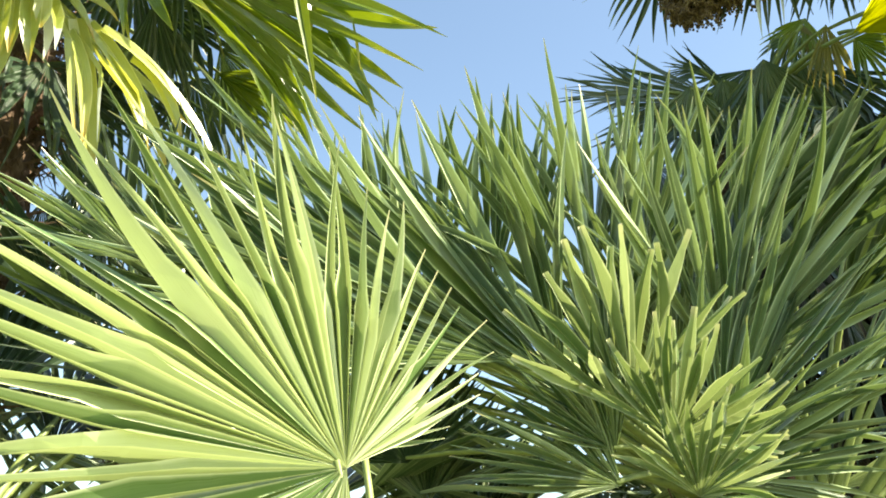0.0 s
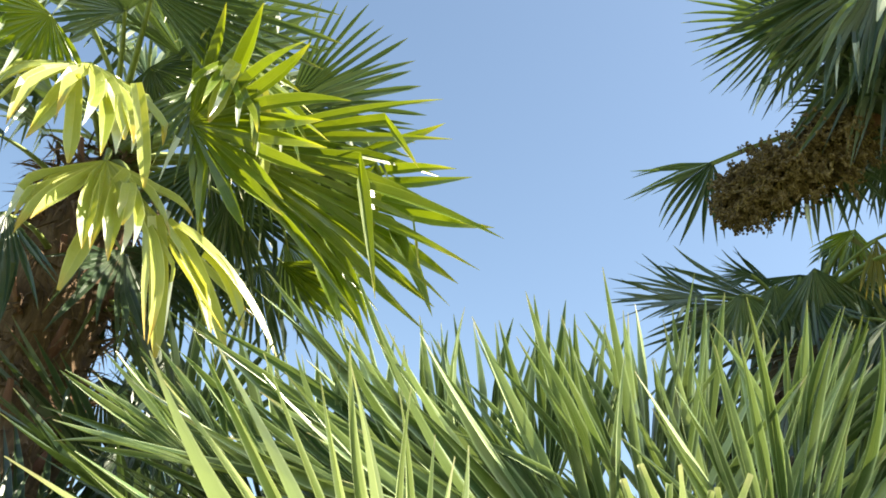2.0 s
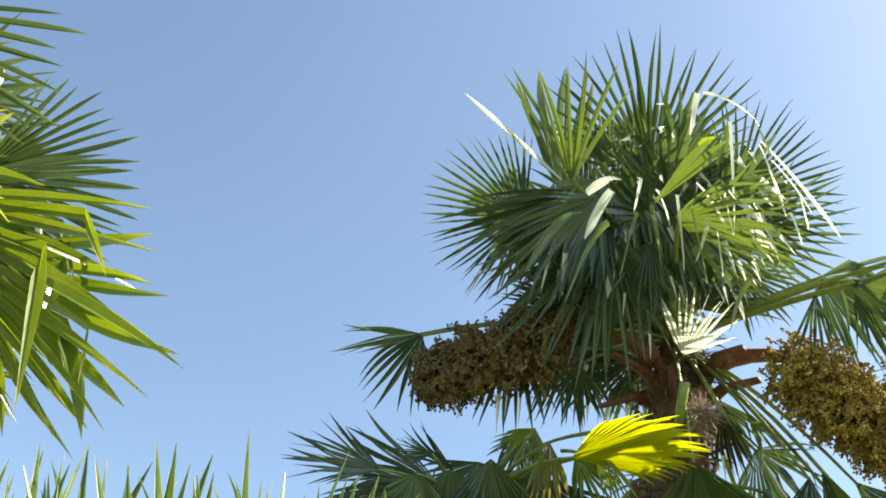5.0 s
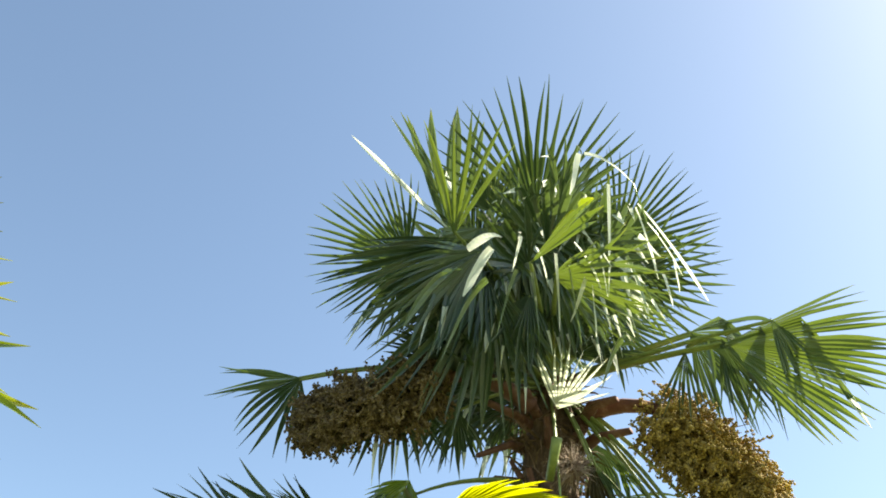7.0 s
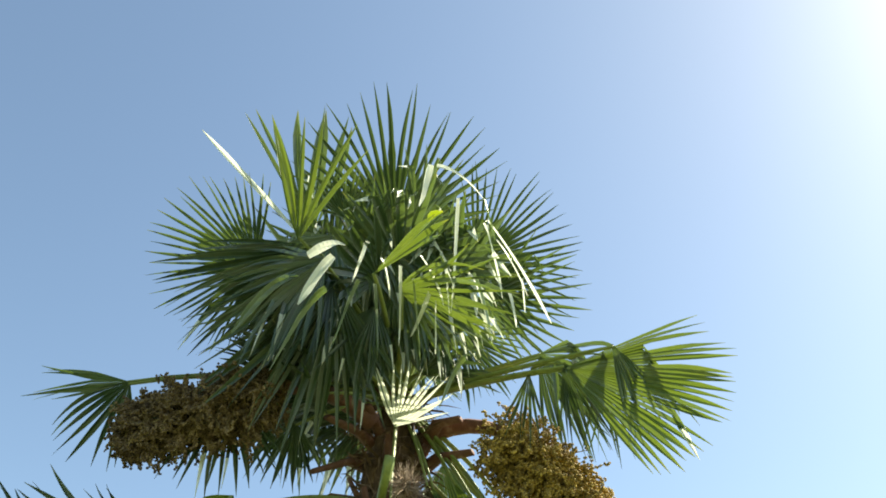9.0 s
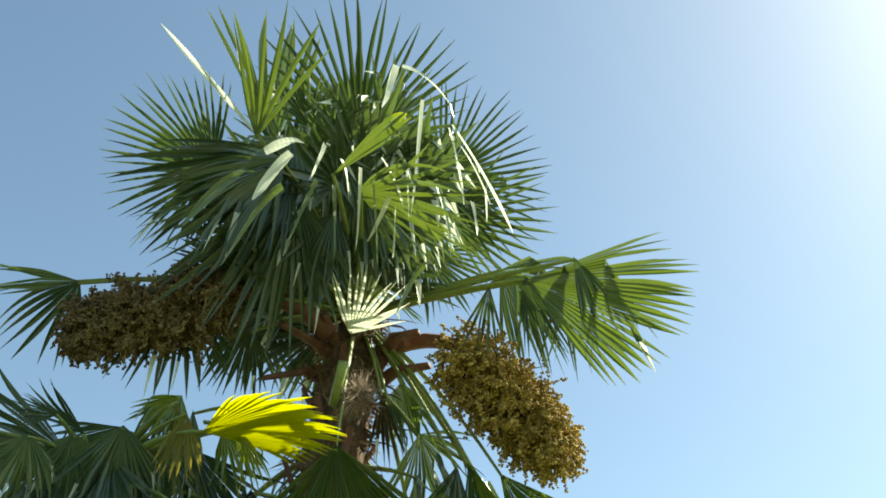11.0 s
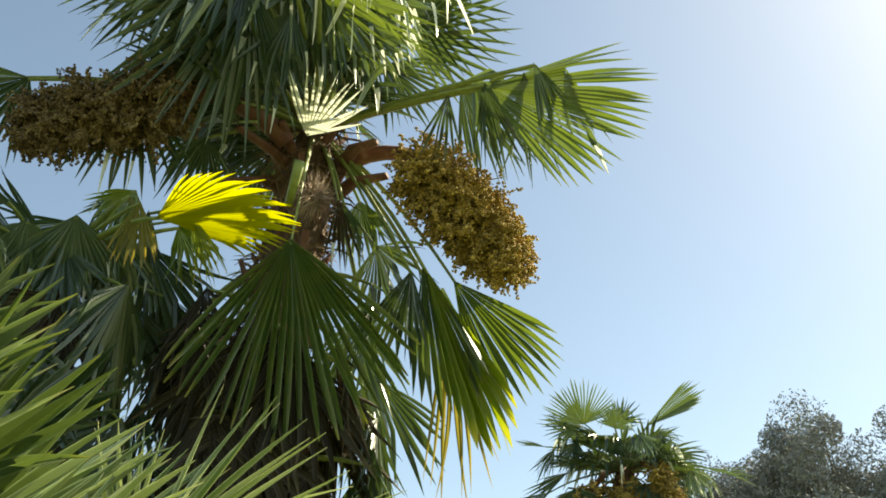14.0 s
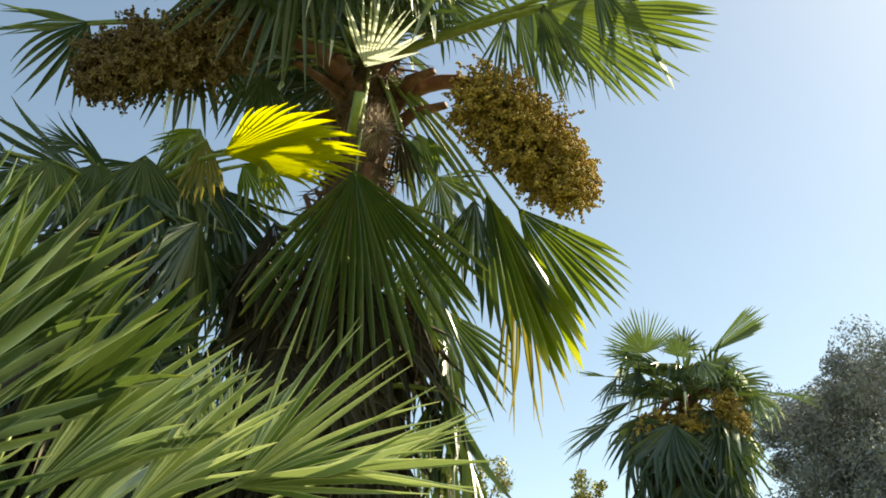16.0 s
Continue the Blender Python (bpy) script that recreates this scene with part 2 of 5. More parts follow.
def frond(palm, hub, tip, face, spread, count, material, root=None, cup=0.25, droop=0.5, snap=0.12, split=0.42, pleat=0.42, short=0.22, arch=0.08, steps=10, narrow=0.95, snap_from=0.5, thick=0.011, wild=0.12, blunt=0.0, taper=0.45, wax=0.45, roll=0.25):
    """One fan leaf: pleated segments that part from one another at split of their length, and its stalk from the crown to the hub.
    cup folds the sides up, droop bends the ends down, snap is the share of segments whose end hangs broken."""
    hub, tip, face = Vector(hub), Vector(tip), Vector(face)
    axis = tip - hub
    size = axis.length
    axis.normalize()
    face = (face - axis * face.dot(axis)).normalized()
    side = axis.cross(face)
    rng = random.Random(round(hub.x * 977 + hub.y * 331 + hub.z * 113 + tip.x * 57, 3))
    half, gap = radians(spread) / 2, radians(spread) / count
    verts, faces, uvs, slots = [], [], [], []
    for i in range(count):
        at = -half + gap * (i + 0.5)
        rel = abs(at) / half
        way = math.cos(at) * axis + math.sin(at) * side
        way = (way + face * cup * math.sin(min(abs(at), 1.6))).normalized()
        stray = (math.cos(at) * side - math.sin(at) * axis) * rng.uniform(-0.32, 0.32) * gap + face * rng.gauss(0, wild)
        up = (face - way * face.dot(way)).normalized()
        long = size * (1 - short * rel ** 2.2) * (1 - 0.12 * rng.uniform(-0.4, 1) * min(1.0, wild * 8))
        part_at = split * rng.uniform(0.85, 1.12)
        broken = rng.random() < snap
        break_at = rng.uniform(snap_from - 0.12, 0.72)
        waxy = rng.random() < wax
        sag = droop * (1 + rng.uniform(-1, 1) * min(0.4, wild * 3))
        p, first, done, loose, turned = hub.copy(), len(verts), False, False, steps
        wide_max = 2 * part_at * long * math.tan(gap / 2) * narrow * 1.25
        up = (up + way.cross(up) * rng.gauss(0, roll)).normalized()
        lean = Vector((rng.gauss(0, 1), rng.gauss(0, 1), rng.gauss(0, 1))) * wild * 1.6
        twist = rng.gauss(0, 0.9)
        for k in range(steps + 1):
            s = k / steps
            wide = 2 * s * long * math.tan(gap / 2) * 1.05
            if s > part_at:
                e = (s - part_at) / (1 - part_at)
                wide = min(wide, wide_max * (1 - 0.12 * e)) * max(1 - max(0.0, e - taper) / (1 - taper), blunt) ** 0.8
            wide = max(wide, 0.0012)
            across = way.cross(up).normalized()
            if s > part_at:
                if not loose:
                    way, loose = (way + stray).normalized(), True
                    up = (up - way * up.dot(way)).normalized()
                up = (up + across * twist / steps).normalized()
                across = way.cross(up).normalized()
            lift = up * wide * pleat * (1.0 if s < part_at else 1.0 - 0.5 * (s - part_at))
            verts += [p - across * wide * 0.5 + lift * 0.5, p - lift * 0.5, p + across * wide * 0.5 + lift * 0.5]
            uvs += [(0.0 + i * 2, s), (0.5 + i * 2, s), (1.0 + i * 2, s)]
            if k == steps:
                break
            bend = DOWN * sag * (s ** 1.6) * 1.6 / steps
            if broken and s >= break_at and not done:
                bend, done = DOWN * rng.uniform(1.5, 3.2) + Vector((rng.gauss(0, 0.2), rng.gauss(0, 0.2), 0)), True
                turned = k + 1
            way = (way + bend + (lean / steps if s > part_at else Vector())).normalized()
            up = (up - way * up.dot(way))
            up = up.normalized() if up.length > 1e-3 else way.orthogonal().normalized()
            p = p + way * (long / steps)
        for k in range(steps):
            a = first + 3 * k
            faces += [(a, a + 1, a + 4, a + 3), (a + 1, a + 2, a + 5, a + 4)]
            slots += [1 if waxy and k >= turned else 0] * 2
    blade = raw("leaf_blade", verts, faces, material, palm, uvs=uvs)
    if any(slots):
        blade.data.materials.append(WAX_GLINT)
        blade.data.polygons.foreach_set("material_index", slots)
    start = Vector(root) if root is not None else palm.location + Vector(palm["crown"])
    line = bow(start, hub + axis * 0.03 * size, arch * (hub - start).length)
    v, f = tube(line, [thick * (1.5 - 0.9 * k / 7) for k in range(8)], 6, 0.6)
    raw("petiole", v, f, STALK, blade, smooth=True)
    return blade


def skirt(palm, low, high, count, material, size, seed, spread=120, droop=0.5, out=0.22, bare=None):
    """Old leaves that hang round the trunk between two heights."""
    rng = random.Random(seed)
    for i in range(count):
        a = i * 2.4 + rng.gauss(0, 0.2)
        way = Vector((math.cos(a), math.sin(a), 0))
        z = low + (high - low) * (i + 0.5) / count
        if bare is not None and way.dot(Vector(bare)) > 0.55:
            continue
        root = Vector((palm.location.x, palm.location.y, z)) + way * 0.08
        hub = root + way * out * rng.uniform(0.7, 1.3) + Vector((0, 0, rng.uniform(-0.16, 0.04)))
        tip = hub + way * size * rng.uniform(0.05, 0.4) + DOWN * size + Vector((rng.gauss(0, 0.08), rng.gauss(0, 0.08), 0))
        frond(palm, hub, tip, way + Vector((rng.gauss(0, 0.3), rng.gauss(0, 0.3), 0.4)), spread, 18, material, root=root, droop=droop * rng.uniform(0.7, 2.0), snap=0.3, cup=-0.15, wild=0.2, split=0.32, narrow=1.15, short=0.4, wax=0.0)


def rosette(palm, centre, count, stem, size, material, seed, low=5, high=80, around=(0, 360), spread=150, segments=20, droop=0.3, snap=0.15, split=0.42, pleat=0.45):
    """Leaves set all round a crown, the youngest upright, the oldest level."""
    rng = random.Random(seed)
    centre = Vector(centre)
    for i in range(count):
        a = radians(around[0] + (i * 137.5 + rng.gauss(0, 8)) % (around[1] - around[0]))
        rise = radians(high + (low - high) * ((i + 0.5) / count) + rng.gauss(0, 5))
        way = Vector((math.cos(a) * math.cos(rise), math.sin(a) * math.cos(rise), math.sin(rise)))
        up = Vector((-math.cos(a) * math.sin(rise), -math.sin(a) * math.sin(rise), math.cos(rise)))
        hub = centre + way * stem * rng.uniform(0.75, 1.2)
        tip = hub + (way + up * rng.uniform(-0.5, 0.15)).normalized() * size * rng.uniform(0.85, 1.1)
        frond(palm, hub, tip, up + Vector((rng.gauss(0, 0.25), rng.gauss(0, 0.25), 0)), spread, segments, material, root=centre, droop=droop, snap=snap, split=split, pleat=pleat)


def palm_tree(name, foot, crown, label, radius=0.11, boots=26, category="palm tree", fibre=900, bare=0.0):
    """A palm: an Empty at its foot and a ragged, fibrous trunk up to the crown."""
    foot, crown = Vector(foot), Vector(crown)
    palm = tagged(new(name), label, category)
    palm.location = foot
    palm["crown"] = tuple(crown - foot)
    rng = random.Random(round(foot.x * 100 + foot.y * 10, 2))
    rise = crown - foot
    rings, sides = 60, 26
    verts, faces = [], []
    for r in range(rings + 1):
        s = r / rings
        c = foot + rise * s
        base = radius * (1.15 - 0.1 * s) * (1.0 - 0.5 * max(0, s - 0.93) / 0.07)
        for k in range(sides):
            a = 2 * math.pi * k / sides
            rough = noise.noise(Vector((math.cos(a) * 3, math.sin(a) * 3, s * rise.length * 9))) * 0.16 + noise.noise(Vector((math.cos(a) * 8, math.sin(a) * 8, s * rise.length * 26 + 5))) * 0.13
            step = 0.1 * ((s * rise.length * 8 + k / sides * 2) % 1.0)
            verts.append(c + Vector((math.cos(a), math.sin(a), 0)) * base * (1 + rough + step))
    for r in range(rings):
        for k in range(sides):
            a, b = r * sides + k, r * sides + (k + 1) % sides
            faces.append((a, b, b + sides, a + sides))
    faces.append(tuple(range(rings * sides, (rings + 1) * sides)))
    raw("trunk", verts, faces, FIBRE, palm, smooth=True)
    # loose fibre, in ragged strips round the upper trunk
    sv, sf = [], []
    for i in range(fibre):
        s = 1 - 0.75 * rng.random() ** 1.3
        a = rng.uniform(0, 2 * math.pi)
        out = Vector((math.cos(a), math.sin(a), 0))
        p = foot + rise * s + out * radius * rng.uniform(0.9, 1.15)
        d = (out * rng.uniform(0.1, 0.8) + Vector((rng.gauss(0, 0.5), rng.gauss(0, 0.5), rng.uniform(-1.2, 0.8)))).normalized()
        w = d.cross(Vector((rng.gauss(0, 1), rng.gauss(0, 1), rng.gauss(0, 1)))).normalized() * rng.uniform(0.0012, 0.007)
        n = rng.uniform(0.05, 0.17)
        k = len(sv)
        mid = p + d * n * 0.6 + out * 0.01
        end = p + d * n + DOWN * rng.uniform(0, 0.05)
        sv += [p - w, p + w, mid + w * 0.8, mid - w * 0.8, end]
        sf += [(k, k + 1, k + 2, k + 3), (k + 3, k + 2, k + 4)]
    tagged(raw("trunk_fibre", sv, sf, FIBRE, palm), "ragged brown trunk fibre", kind="stuff")
    # cut leaf bases
    for i in range(boots):
        s = 1 - 0.5 * (i / boots)
        a = i * 2.4 + rng.gauss(0, 0.1)
        out = Vector((math.cos(a), math.sin(a), 0))
        p = foot + rise * s - Vector((0, 0, 0.04))
        n = rng.uniform(0.06, 0.13)
        line = [p + out * radius * 0.7, p + out * (radius * 0.9 + n * 0.4) + Vector((0, 0, n * 0.5)), p + out * (radius + n * 0.65) + Vector((0, 0, n * 1.1))]
        v, f = tube(line, [0.022, 0.017, 0.012], 6, 0.5)
        raw("leaf_base", v, f, BOOT, palm, smooth=False)
    return palm


def ball():
    bm = bmesh.new()
    bmesh.ops.create_icosphere(bm, subdivisions=1, radius=1.0)
    v, f = [x.co.copy() for x in bm.verts], [tuple(y.index for y in x.verts) for x in bm.faces]
    bm.free()
    return v, f


BALL = ball()


def fruit_bunch(palm, root, shoulder, end, count, girth, seed, label, arch=0.06, berry=0.005, material=BERRY):
    """A hanging branched bunch: a thick stalk, side twigs, and strings of berries along side strings of each twig."""
    rng = random.Random(seed)
    root, shoulder, end = Vector(root), Vector(shoulder), Vector(end)
    line = bow(root, shoulder, arch, 6) + bow(shoulder, end, 0.02, 6)[1:]
    stalk = raw("fruit_stalk", *tube(line, [0.04 - 0.0024 * i for i in range(len(line))], 8, 0.8), BOOT, palm, label, smooth=True)
    twigs, centres = [], []
    spine = bow(shoulder, end, 0.02, 20)
    along = (end - shoulder).normalized()
    strings, per = 4, 11
    for i in range(count // (strings * per)):
        s = rng.random()
        p = spine[int(s * 19.99)]
        fat = girth * (0.62 + 0.55 * math.sin(math.pi * min(1, s * 0.8 + 0.14)))
        d = Vector((rng.gauss(0, 1), rng.gauss(0, 1), rng.gauss(-0.1, 0.85))).normalized()
        d = (d + along * 0.35).normalized()
        q = p + d * fat * rng.uniform(0.5, 0.92) + DOWN * fat * 0.2
        mid = p.lerp(q, 0.5) + Vector((0, 0, 0.014))
        twigs.append(tube([p, mid, q], [0.004, 0.003, 0.0015], 4))
        for _ in range(strings):
            c = mid.lerp(q, rng.uniform(0.1, 1.0))
            way = (d * 0.5 + DOWN * 0.25 + Vector((rng.gauss(0, 0.55), rng.gauss(0, 0.55), rng.gauss(0, 0.55)))).normalized()
            reach = berry * rng.uniform(6.0, 11.0)
            twigs.append(tube([c, c + way * reach], [0.0018, 0.001], 3))
            for j in range(per):
                g = Vector((rng.gauss(0, 1), rng.gauss(0, 1), rng.gauss(0, 1))).normalized()
                centres.append((c + way * reach * (j + rng.random()) / per + g * berry * 1.25, berry * rng.uniform(0.65, 1.15)))
    verts, faces = [], []
    for c, r in centres:
        k = len(verts)
        verts += [c + v * r for v in BALL[0]]
        faces += [tuple(a + k for a in f) for f in BALL[1]]
    raw("twig_spray", *join(twigs), TWIG, stalk)
    tagged(raw("fruit_mass", verts, faces, material, stalk, smooth=True), "clustered ochre-yellow berries", kind="stuff")


def leafy_tree(name, foot, top, spread, leaves, size, material, label, category, seed, limbs=9, low=0.35):
    """A tree: tapered trunk, limbs and an open crown of many small leaves in clumps."""
    rng = random.Random(seed)
    foot = Vector(foot)
    tree = tagged(new(name), label, category)
    tree.location = foot
    h = top - foot.z
    trunk = [foot + Vector((math.sin(i) * 0.05 * h * 0.3, math.cos(i * 1.3) * 0.04 * h * 0.3, h * 0.62 * i / 6)) for i in range(7)]
    pieces = [tube(trunk, [h * 0.032 * (1 - 0.1 * i) for i in range(7)], 9)]
    clumps = []
    for i in range(limbs):
        a = i * 2.4 + rng.gauss(0, 0.2)
        s = low + (0.98 - low) * rng.random() ** 0.8
        start = foot + Vector((0, 0, h * min(s, 0.9) * 0.62))
        reach = spread * math.sqrt(max(0.08, 1 - ((s - 0.55) / 0.55) ** 2)) * rng.uniform(0.7, 1.05)
        tip_at = foot + Vector((math.cos(a) * reach, math.sin(a) * reach, h * (s + 0.02)))
        line = bow(start, tip_at, h * 0.03, 5)
        pieces.append(tube(line, [h * 0.0085 * (1 - 0.17 * k) for k in range(6)], 5))
        for k in (2, 3, 4, 5):
            for _ in range(3):
                clumps.append((line[k] + Vector((rng.gauss(0, 1), rng.gauss(0, 1), rng.gauss(0, 0.8))) * spread * 0.12, spread * rng.uniform(0.09, 0.2)))
    for i in range(limbs * 6):
        d = Vector((rng.gauss(0, 1), rng.gauss(0, 1), rng.gauss(0, 1))).normalized() * rng.random() ** 0.45
        clumps.append((foot + Vector((d.x * spread * 0.85, d.y * spread * 0.85, h * (0.62 + 0.3 * d.z))), spread * rng.uniform(0.1, 0.22)))
    raw("trunk", *join(pieces), BARK, tree, smooth=True)
    rs = np.random.RandomState(seed)
    centres, sizes = np.array([c[:] for c, r in clumps]), np.array([r for c, r in clumps])
    pick = rs.randint(0, len(clumps), leaves)

    def unit():
        d = rs.normal(size=(leaves, 3))
        return d / np.linalg.norm(d, axis=1, keepdims=True)

    p = centres[pick] + unit() * (sizes[pick] * rs.rand(leaves) ** 0.4)[:, None]
    u, w = unit(), unit()
    w = np.cross(u, w)
    g = (size * rs.uniform(0.6, 1.3, leaves))[:, None]
    corners = np.stack([p - u * g, p + w * g * 0.45, p + u * g, p - w * g * 0.45], axis=1).reshape(-1, 3)
    mesh = bpy.data.meshes.new("crown")
    mesh.vertices.add(4 * leaves)
    mesh.vertices.foreach_set("co", corners.astype(np.float32).ravel())
    mesh.loops.add(4 * leaves)
    mesh.loops.foreach_set("vertex_index", np.arange(4 * leaves, dtype=np.int32))
    mesh.polygons.add(leaves)
    mesh.polygons.foreach_set("loop_start", np.arange(0, 4 * leaves, 4, dtype=np.int32))
    mesh.update(calc_edges=True)
    mesh.materials.append(material)
    crown = new("crown", mesh)
    crown.parent = tree
    crown.matrix_parent_inverse = Matrix.Translation(tree.location).inverted()
    tagged(crown, kind="stuff")
    return tree


# ---- ground ----
def ground_sheet():
    verts, faces, radii = [], [], [0.0] + [1.2 * 1.32 ** i for i in range(30)]
    sides = 64
    verts.append((0.0, 0.0, 0.0))
    for r in radii[1:]:
        for k in range(sides):
            a = 2 * math.pi * k / sides
            x, y = r * math.cos(a), r * math.sin(a)
            verts.append((x, y, 0.05 * noise.noise(Vector((x * 0.7, y * 0.7, 0))) * min(1, r / 3)))
    for k in range(sides):
        faces.append((0, 1 + k, 1 + (k + 1) % sides))
    for i in range(len(radii) - 2):
        for k in range(sides):
            a, b = 1 + i * sides + k, 1 + i * sides + (k + 1) % sides
            faces.append((a, a + sides, b + sides, b))
    tagged(raw("ground", verts, faces, SOIL, smooth=True), "grassy garden soil under the palms", "ground", kind="structure")


ground_sheet()

# ---- the tall palm with fruit ----
tall_palm = palm_tree("fan_palm", (1.80, 2.57, 0.0), (1.83, 2.57, 3.77), "tall fan palm with a shaggy brown trunk and two fruit bunches", 0.088, 44, fibre=1800)
frond(tall_palm, (1.134, 2.397, 4.041), (0.750, 2.517, 4.043), (-0.486, -0.488, -0.725), 190, 32, LEAF, cup=0.1, droop=0.1, snap=0.03, split=0.48, narrow=0.5, taper=0.5, wild=0.1, pleat=0.6)
frond(tall_palm, (1.273, 2.083, 3.949), (0.854, 2.478, 3.783), (-0.615, -0.736, -0.283), 62, 14, DARK_SHADE, cup=-0.1, droop=0.35, snap=0.1, split=0.35, narrow=1.2, wild=0.14)
frond(tall_palm, (1.389, 2.662, 4.480), (1.180, 2.365, 5.010), (-0.021, -0.875, -0.483), 52, 8, LEAF, cup=0.3, droop=0.0, snap=0.1, split=0.3, narrow=1.5, taper=0.7, wild=0.12)
frond(tall_palm, (1.618, 2.273, 4.366), (1.419, 1.931, 4.771), (-0.299, -0.683, -0.666), 160, 26, DARK_SHADE, cup=0.1, droop=0.02, snap=0.02, split=0.48, narrow=0.5, taper=0.5, wild=0.1, pleat=0.6)
frond(tall_palm, (2.007, 2.303, 4.379), (2.398, 2.076, 4.577), (-0.179, -0.804, -0.566), 170, 29, DARK_SHADE, cup=0.1, droop=0.05, snap=0.02, split=0.48, narrow=0.5, taper=0.5, wild=0.1, pleat=0.6)
frond(tall_palm, (2.073, 2.369, 4.270), (2.511, 2.188, 4.309), (-0.196, -0.637, -0.745), 110, 16, LEAF, cup=0.1, droop=0.08, snap=0.02, split=0.48, narrow=0.5, taper=0.5, wild=0.1, pleat=0.6)
frond(tall_palm, (1.479, 2.098, 4.101), (1.693, 2.041, 3.836), (-0.656, -0.681, -0.324), 190, 29, LEAF, cup=-0.1, droop=0.7, snap=0.5, split=0.5, snap_from=0.4, wild=0.18)
frond(tall_palm, (1.361, 2.109, 3.822), (1.227, 2.395, 3.336), (-0.402, -0.772, -0.492), 135, 28, DARK_SHADE, cup=-0.1, droop=0.3, snap=0.1, split=0.4, wild=0.12)
frond(tall_palm, (1.575, 2.095, 4.008), (1.938, 1.952, 3.776), (-0.544, -0.743, -0.389), 150, 26, LEAF, cup=0, droop=0.5, snap=0.3, wild=0.18)
frond(tall_palm, (1.427, 2.081, 4.088), (1.380, 1.910, 4.206), (0.124, -0.559, -0.820), 120, 17, LEAF, cup=0.4, droop=0.3, snap=0.4, wild=0.18)
frond(tall_palm, (1.604, 2.077, 4.174), (1.681, 1.879, 4.467), (0.069, -0.817, -0.572), 120, 20, LEAF, cup=0.3, droop=0.2, snap=0.5, wild=0.18)
frond(tall_palm, (2.090, 1.830, 3.607), (2.444, 1.445, 3.422), (-0.585, -0.810, -0.028), 84, 26, FRESH, cup=-0.1, droop=0.15, snap=0.05, arch=0.02, split=0.62, wild=0.05, short=0.12)
frond(tall_palm, (2.078, 1.829, 3.617), (2.274, 1.827, 3.334), (-0.702, -0.626, -0.340), 70, 15, DARK_SHADE, cup=-0.2, droop=0.6, snap=0.2, snap_from=0.5, arch=0.02, wild=0.16, split=0.3, narrow=1.2)
frond(tall_palm, (2.160, 1.669, 3.632), (2.332, 1.655, 3.328), (-0.431, -0.859, -0.276), 45, 8, LEAF, cup=-0.2, droop=0.7, snap=0.2, arch=0.02, wild=0.16, split=0.25, narrow=1.2)
frond(tall_palm, (2.152, 2.074, 3.832), (2.412, 1.984, 3.492), (-0.603, -0.755, -0.259), 75, 17, DARK_SHADE, cup=-0.2, droop=0.9, snap=0.3, snap_from=0.35, arch=0.02, wild=0.18)
frond(tall_palm, (2.141, 2.060, 3.820), (2.265, 1.694, 3.691), (-0.919, -0.363, 0.154), 60, 7, LEAF, cup=-0.2, droop=1.6, snap=0.6, snap_from=0.35, arch=0.02, wild=0.18)
frond(tall_palm, (0.871, 2.713, 3.607), (0.557, 2.840, 3.535), (-0.670, -0.737, 0.081), 45, 9, LEAF, cup=0.2, droop=0.1, snap=0.0, split=0.35, wild=0.15)
frond(tall_palm, (0.870, 2.704, 3.601), (0.773, 2.892, 3.330), (-0.334, -0.674, -0.659), 90, 9, DARK_SHADE, cup=0.2, droop=0.2, snap=0.0, split=0.3, wild=0.18)
frond(tall_palm, (1.666, 2.209, 3.436), (1.665, 1.979, 3.553), (-0.066, -0.906, -0.419), 100, 12, WAX_GLINT, cup=0.05, droop=0.05, snap=0.0, split=0.3, narrow=0.95, wild=0.12, pleat=0.5, thick=0.006)
frond(tall_palm, (1.176, 2.525, 3.594), (1.207, 2.710, 3.256), (-0.154, -0.845, -0.512), 130, 24, DARK_SHADE, cup=0.1, droop=0.3, snap=0.05, wild=0.18)
frond(tall_palm, (1.491, 2.811, 3.889), (1.736, 3.080, 3.597), (-0.242, -0.813, -0.529), 130, 22, DARK_SHADE, cup=0.1, droop=0.3, snap=0.05, wild=0.18)
frond(tall_palm, (1.322, 2.133, 4.067), (1.310, 2.101, 3.707), (-0.371, -0.924, 0.087), 190, 26, LEAF, cup=-0.1, droop=0.8, snap=0.5, snap_from=0.4, wild=0.18)
frond(tall_palm, (1.381, 2.207, 4.246), (1.299, 2.053, 4.368), (-0.068, -0.733, -0.677), 120, 16, LEAF, cup=0.3, droop=0.1, snap=0.2, wild=0.18)
frond(tall_palm, (1.721, 2.120, 4.233), (1.837, 2.055, 3.904), (0.419, -0.851, 0.317), 180, 24, LEAF, cup=-0.1, droop=0.9, snap=0.6, snap_from=0.35, wild=0.18)
frond(tall_palm, (1.476, 2.547, 4.311), (1.348, 2.322, 4.576), (-0.273, -0.769, -0.578), 170, 26, DARK_SHADE, cup=0.1, droop=0.1, snap=0.2, wild=0.18)
frond(tall_palm, (1.569, 2.083, 4.001), (1.435, 1.846, 4.251), (-0.247, -0.636, -0.731), 130, 13, LEAF, cup=0.2, droop=0.1, snap=0.7, snap_from=0.6, wax=0.9, narrow=1.2, split=0.35, wild=0.18)
frond(tall_palm, (1.764, 2.065, 4.012), (1.744, 1.790, 4.255), (-0.321, -0.614, -0.721), 130, 13, LEAF, cup=0.2, droop=0.1, snap=0.7, snap_from=0.55, wax=0.9, narrow=1.2, split=0.35, wild=0.18)
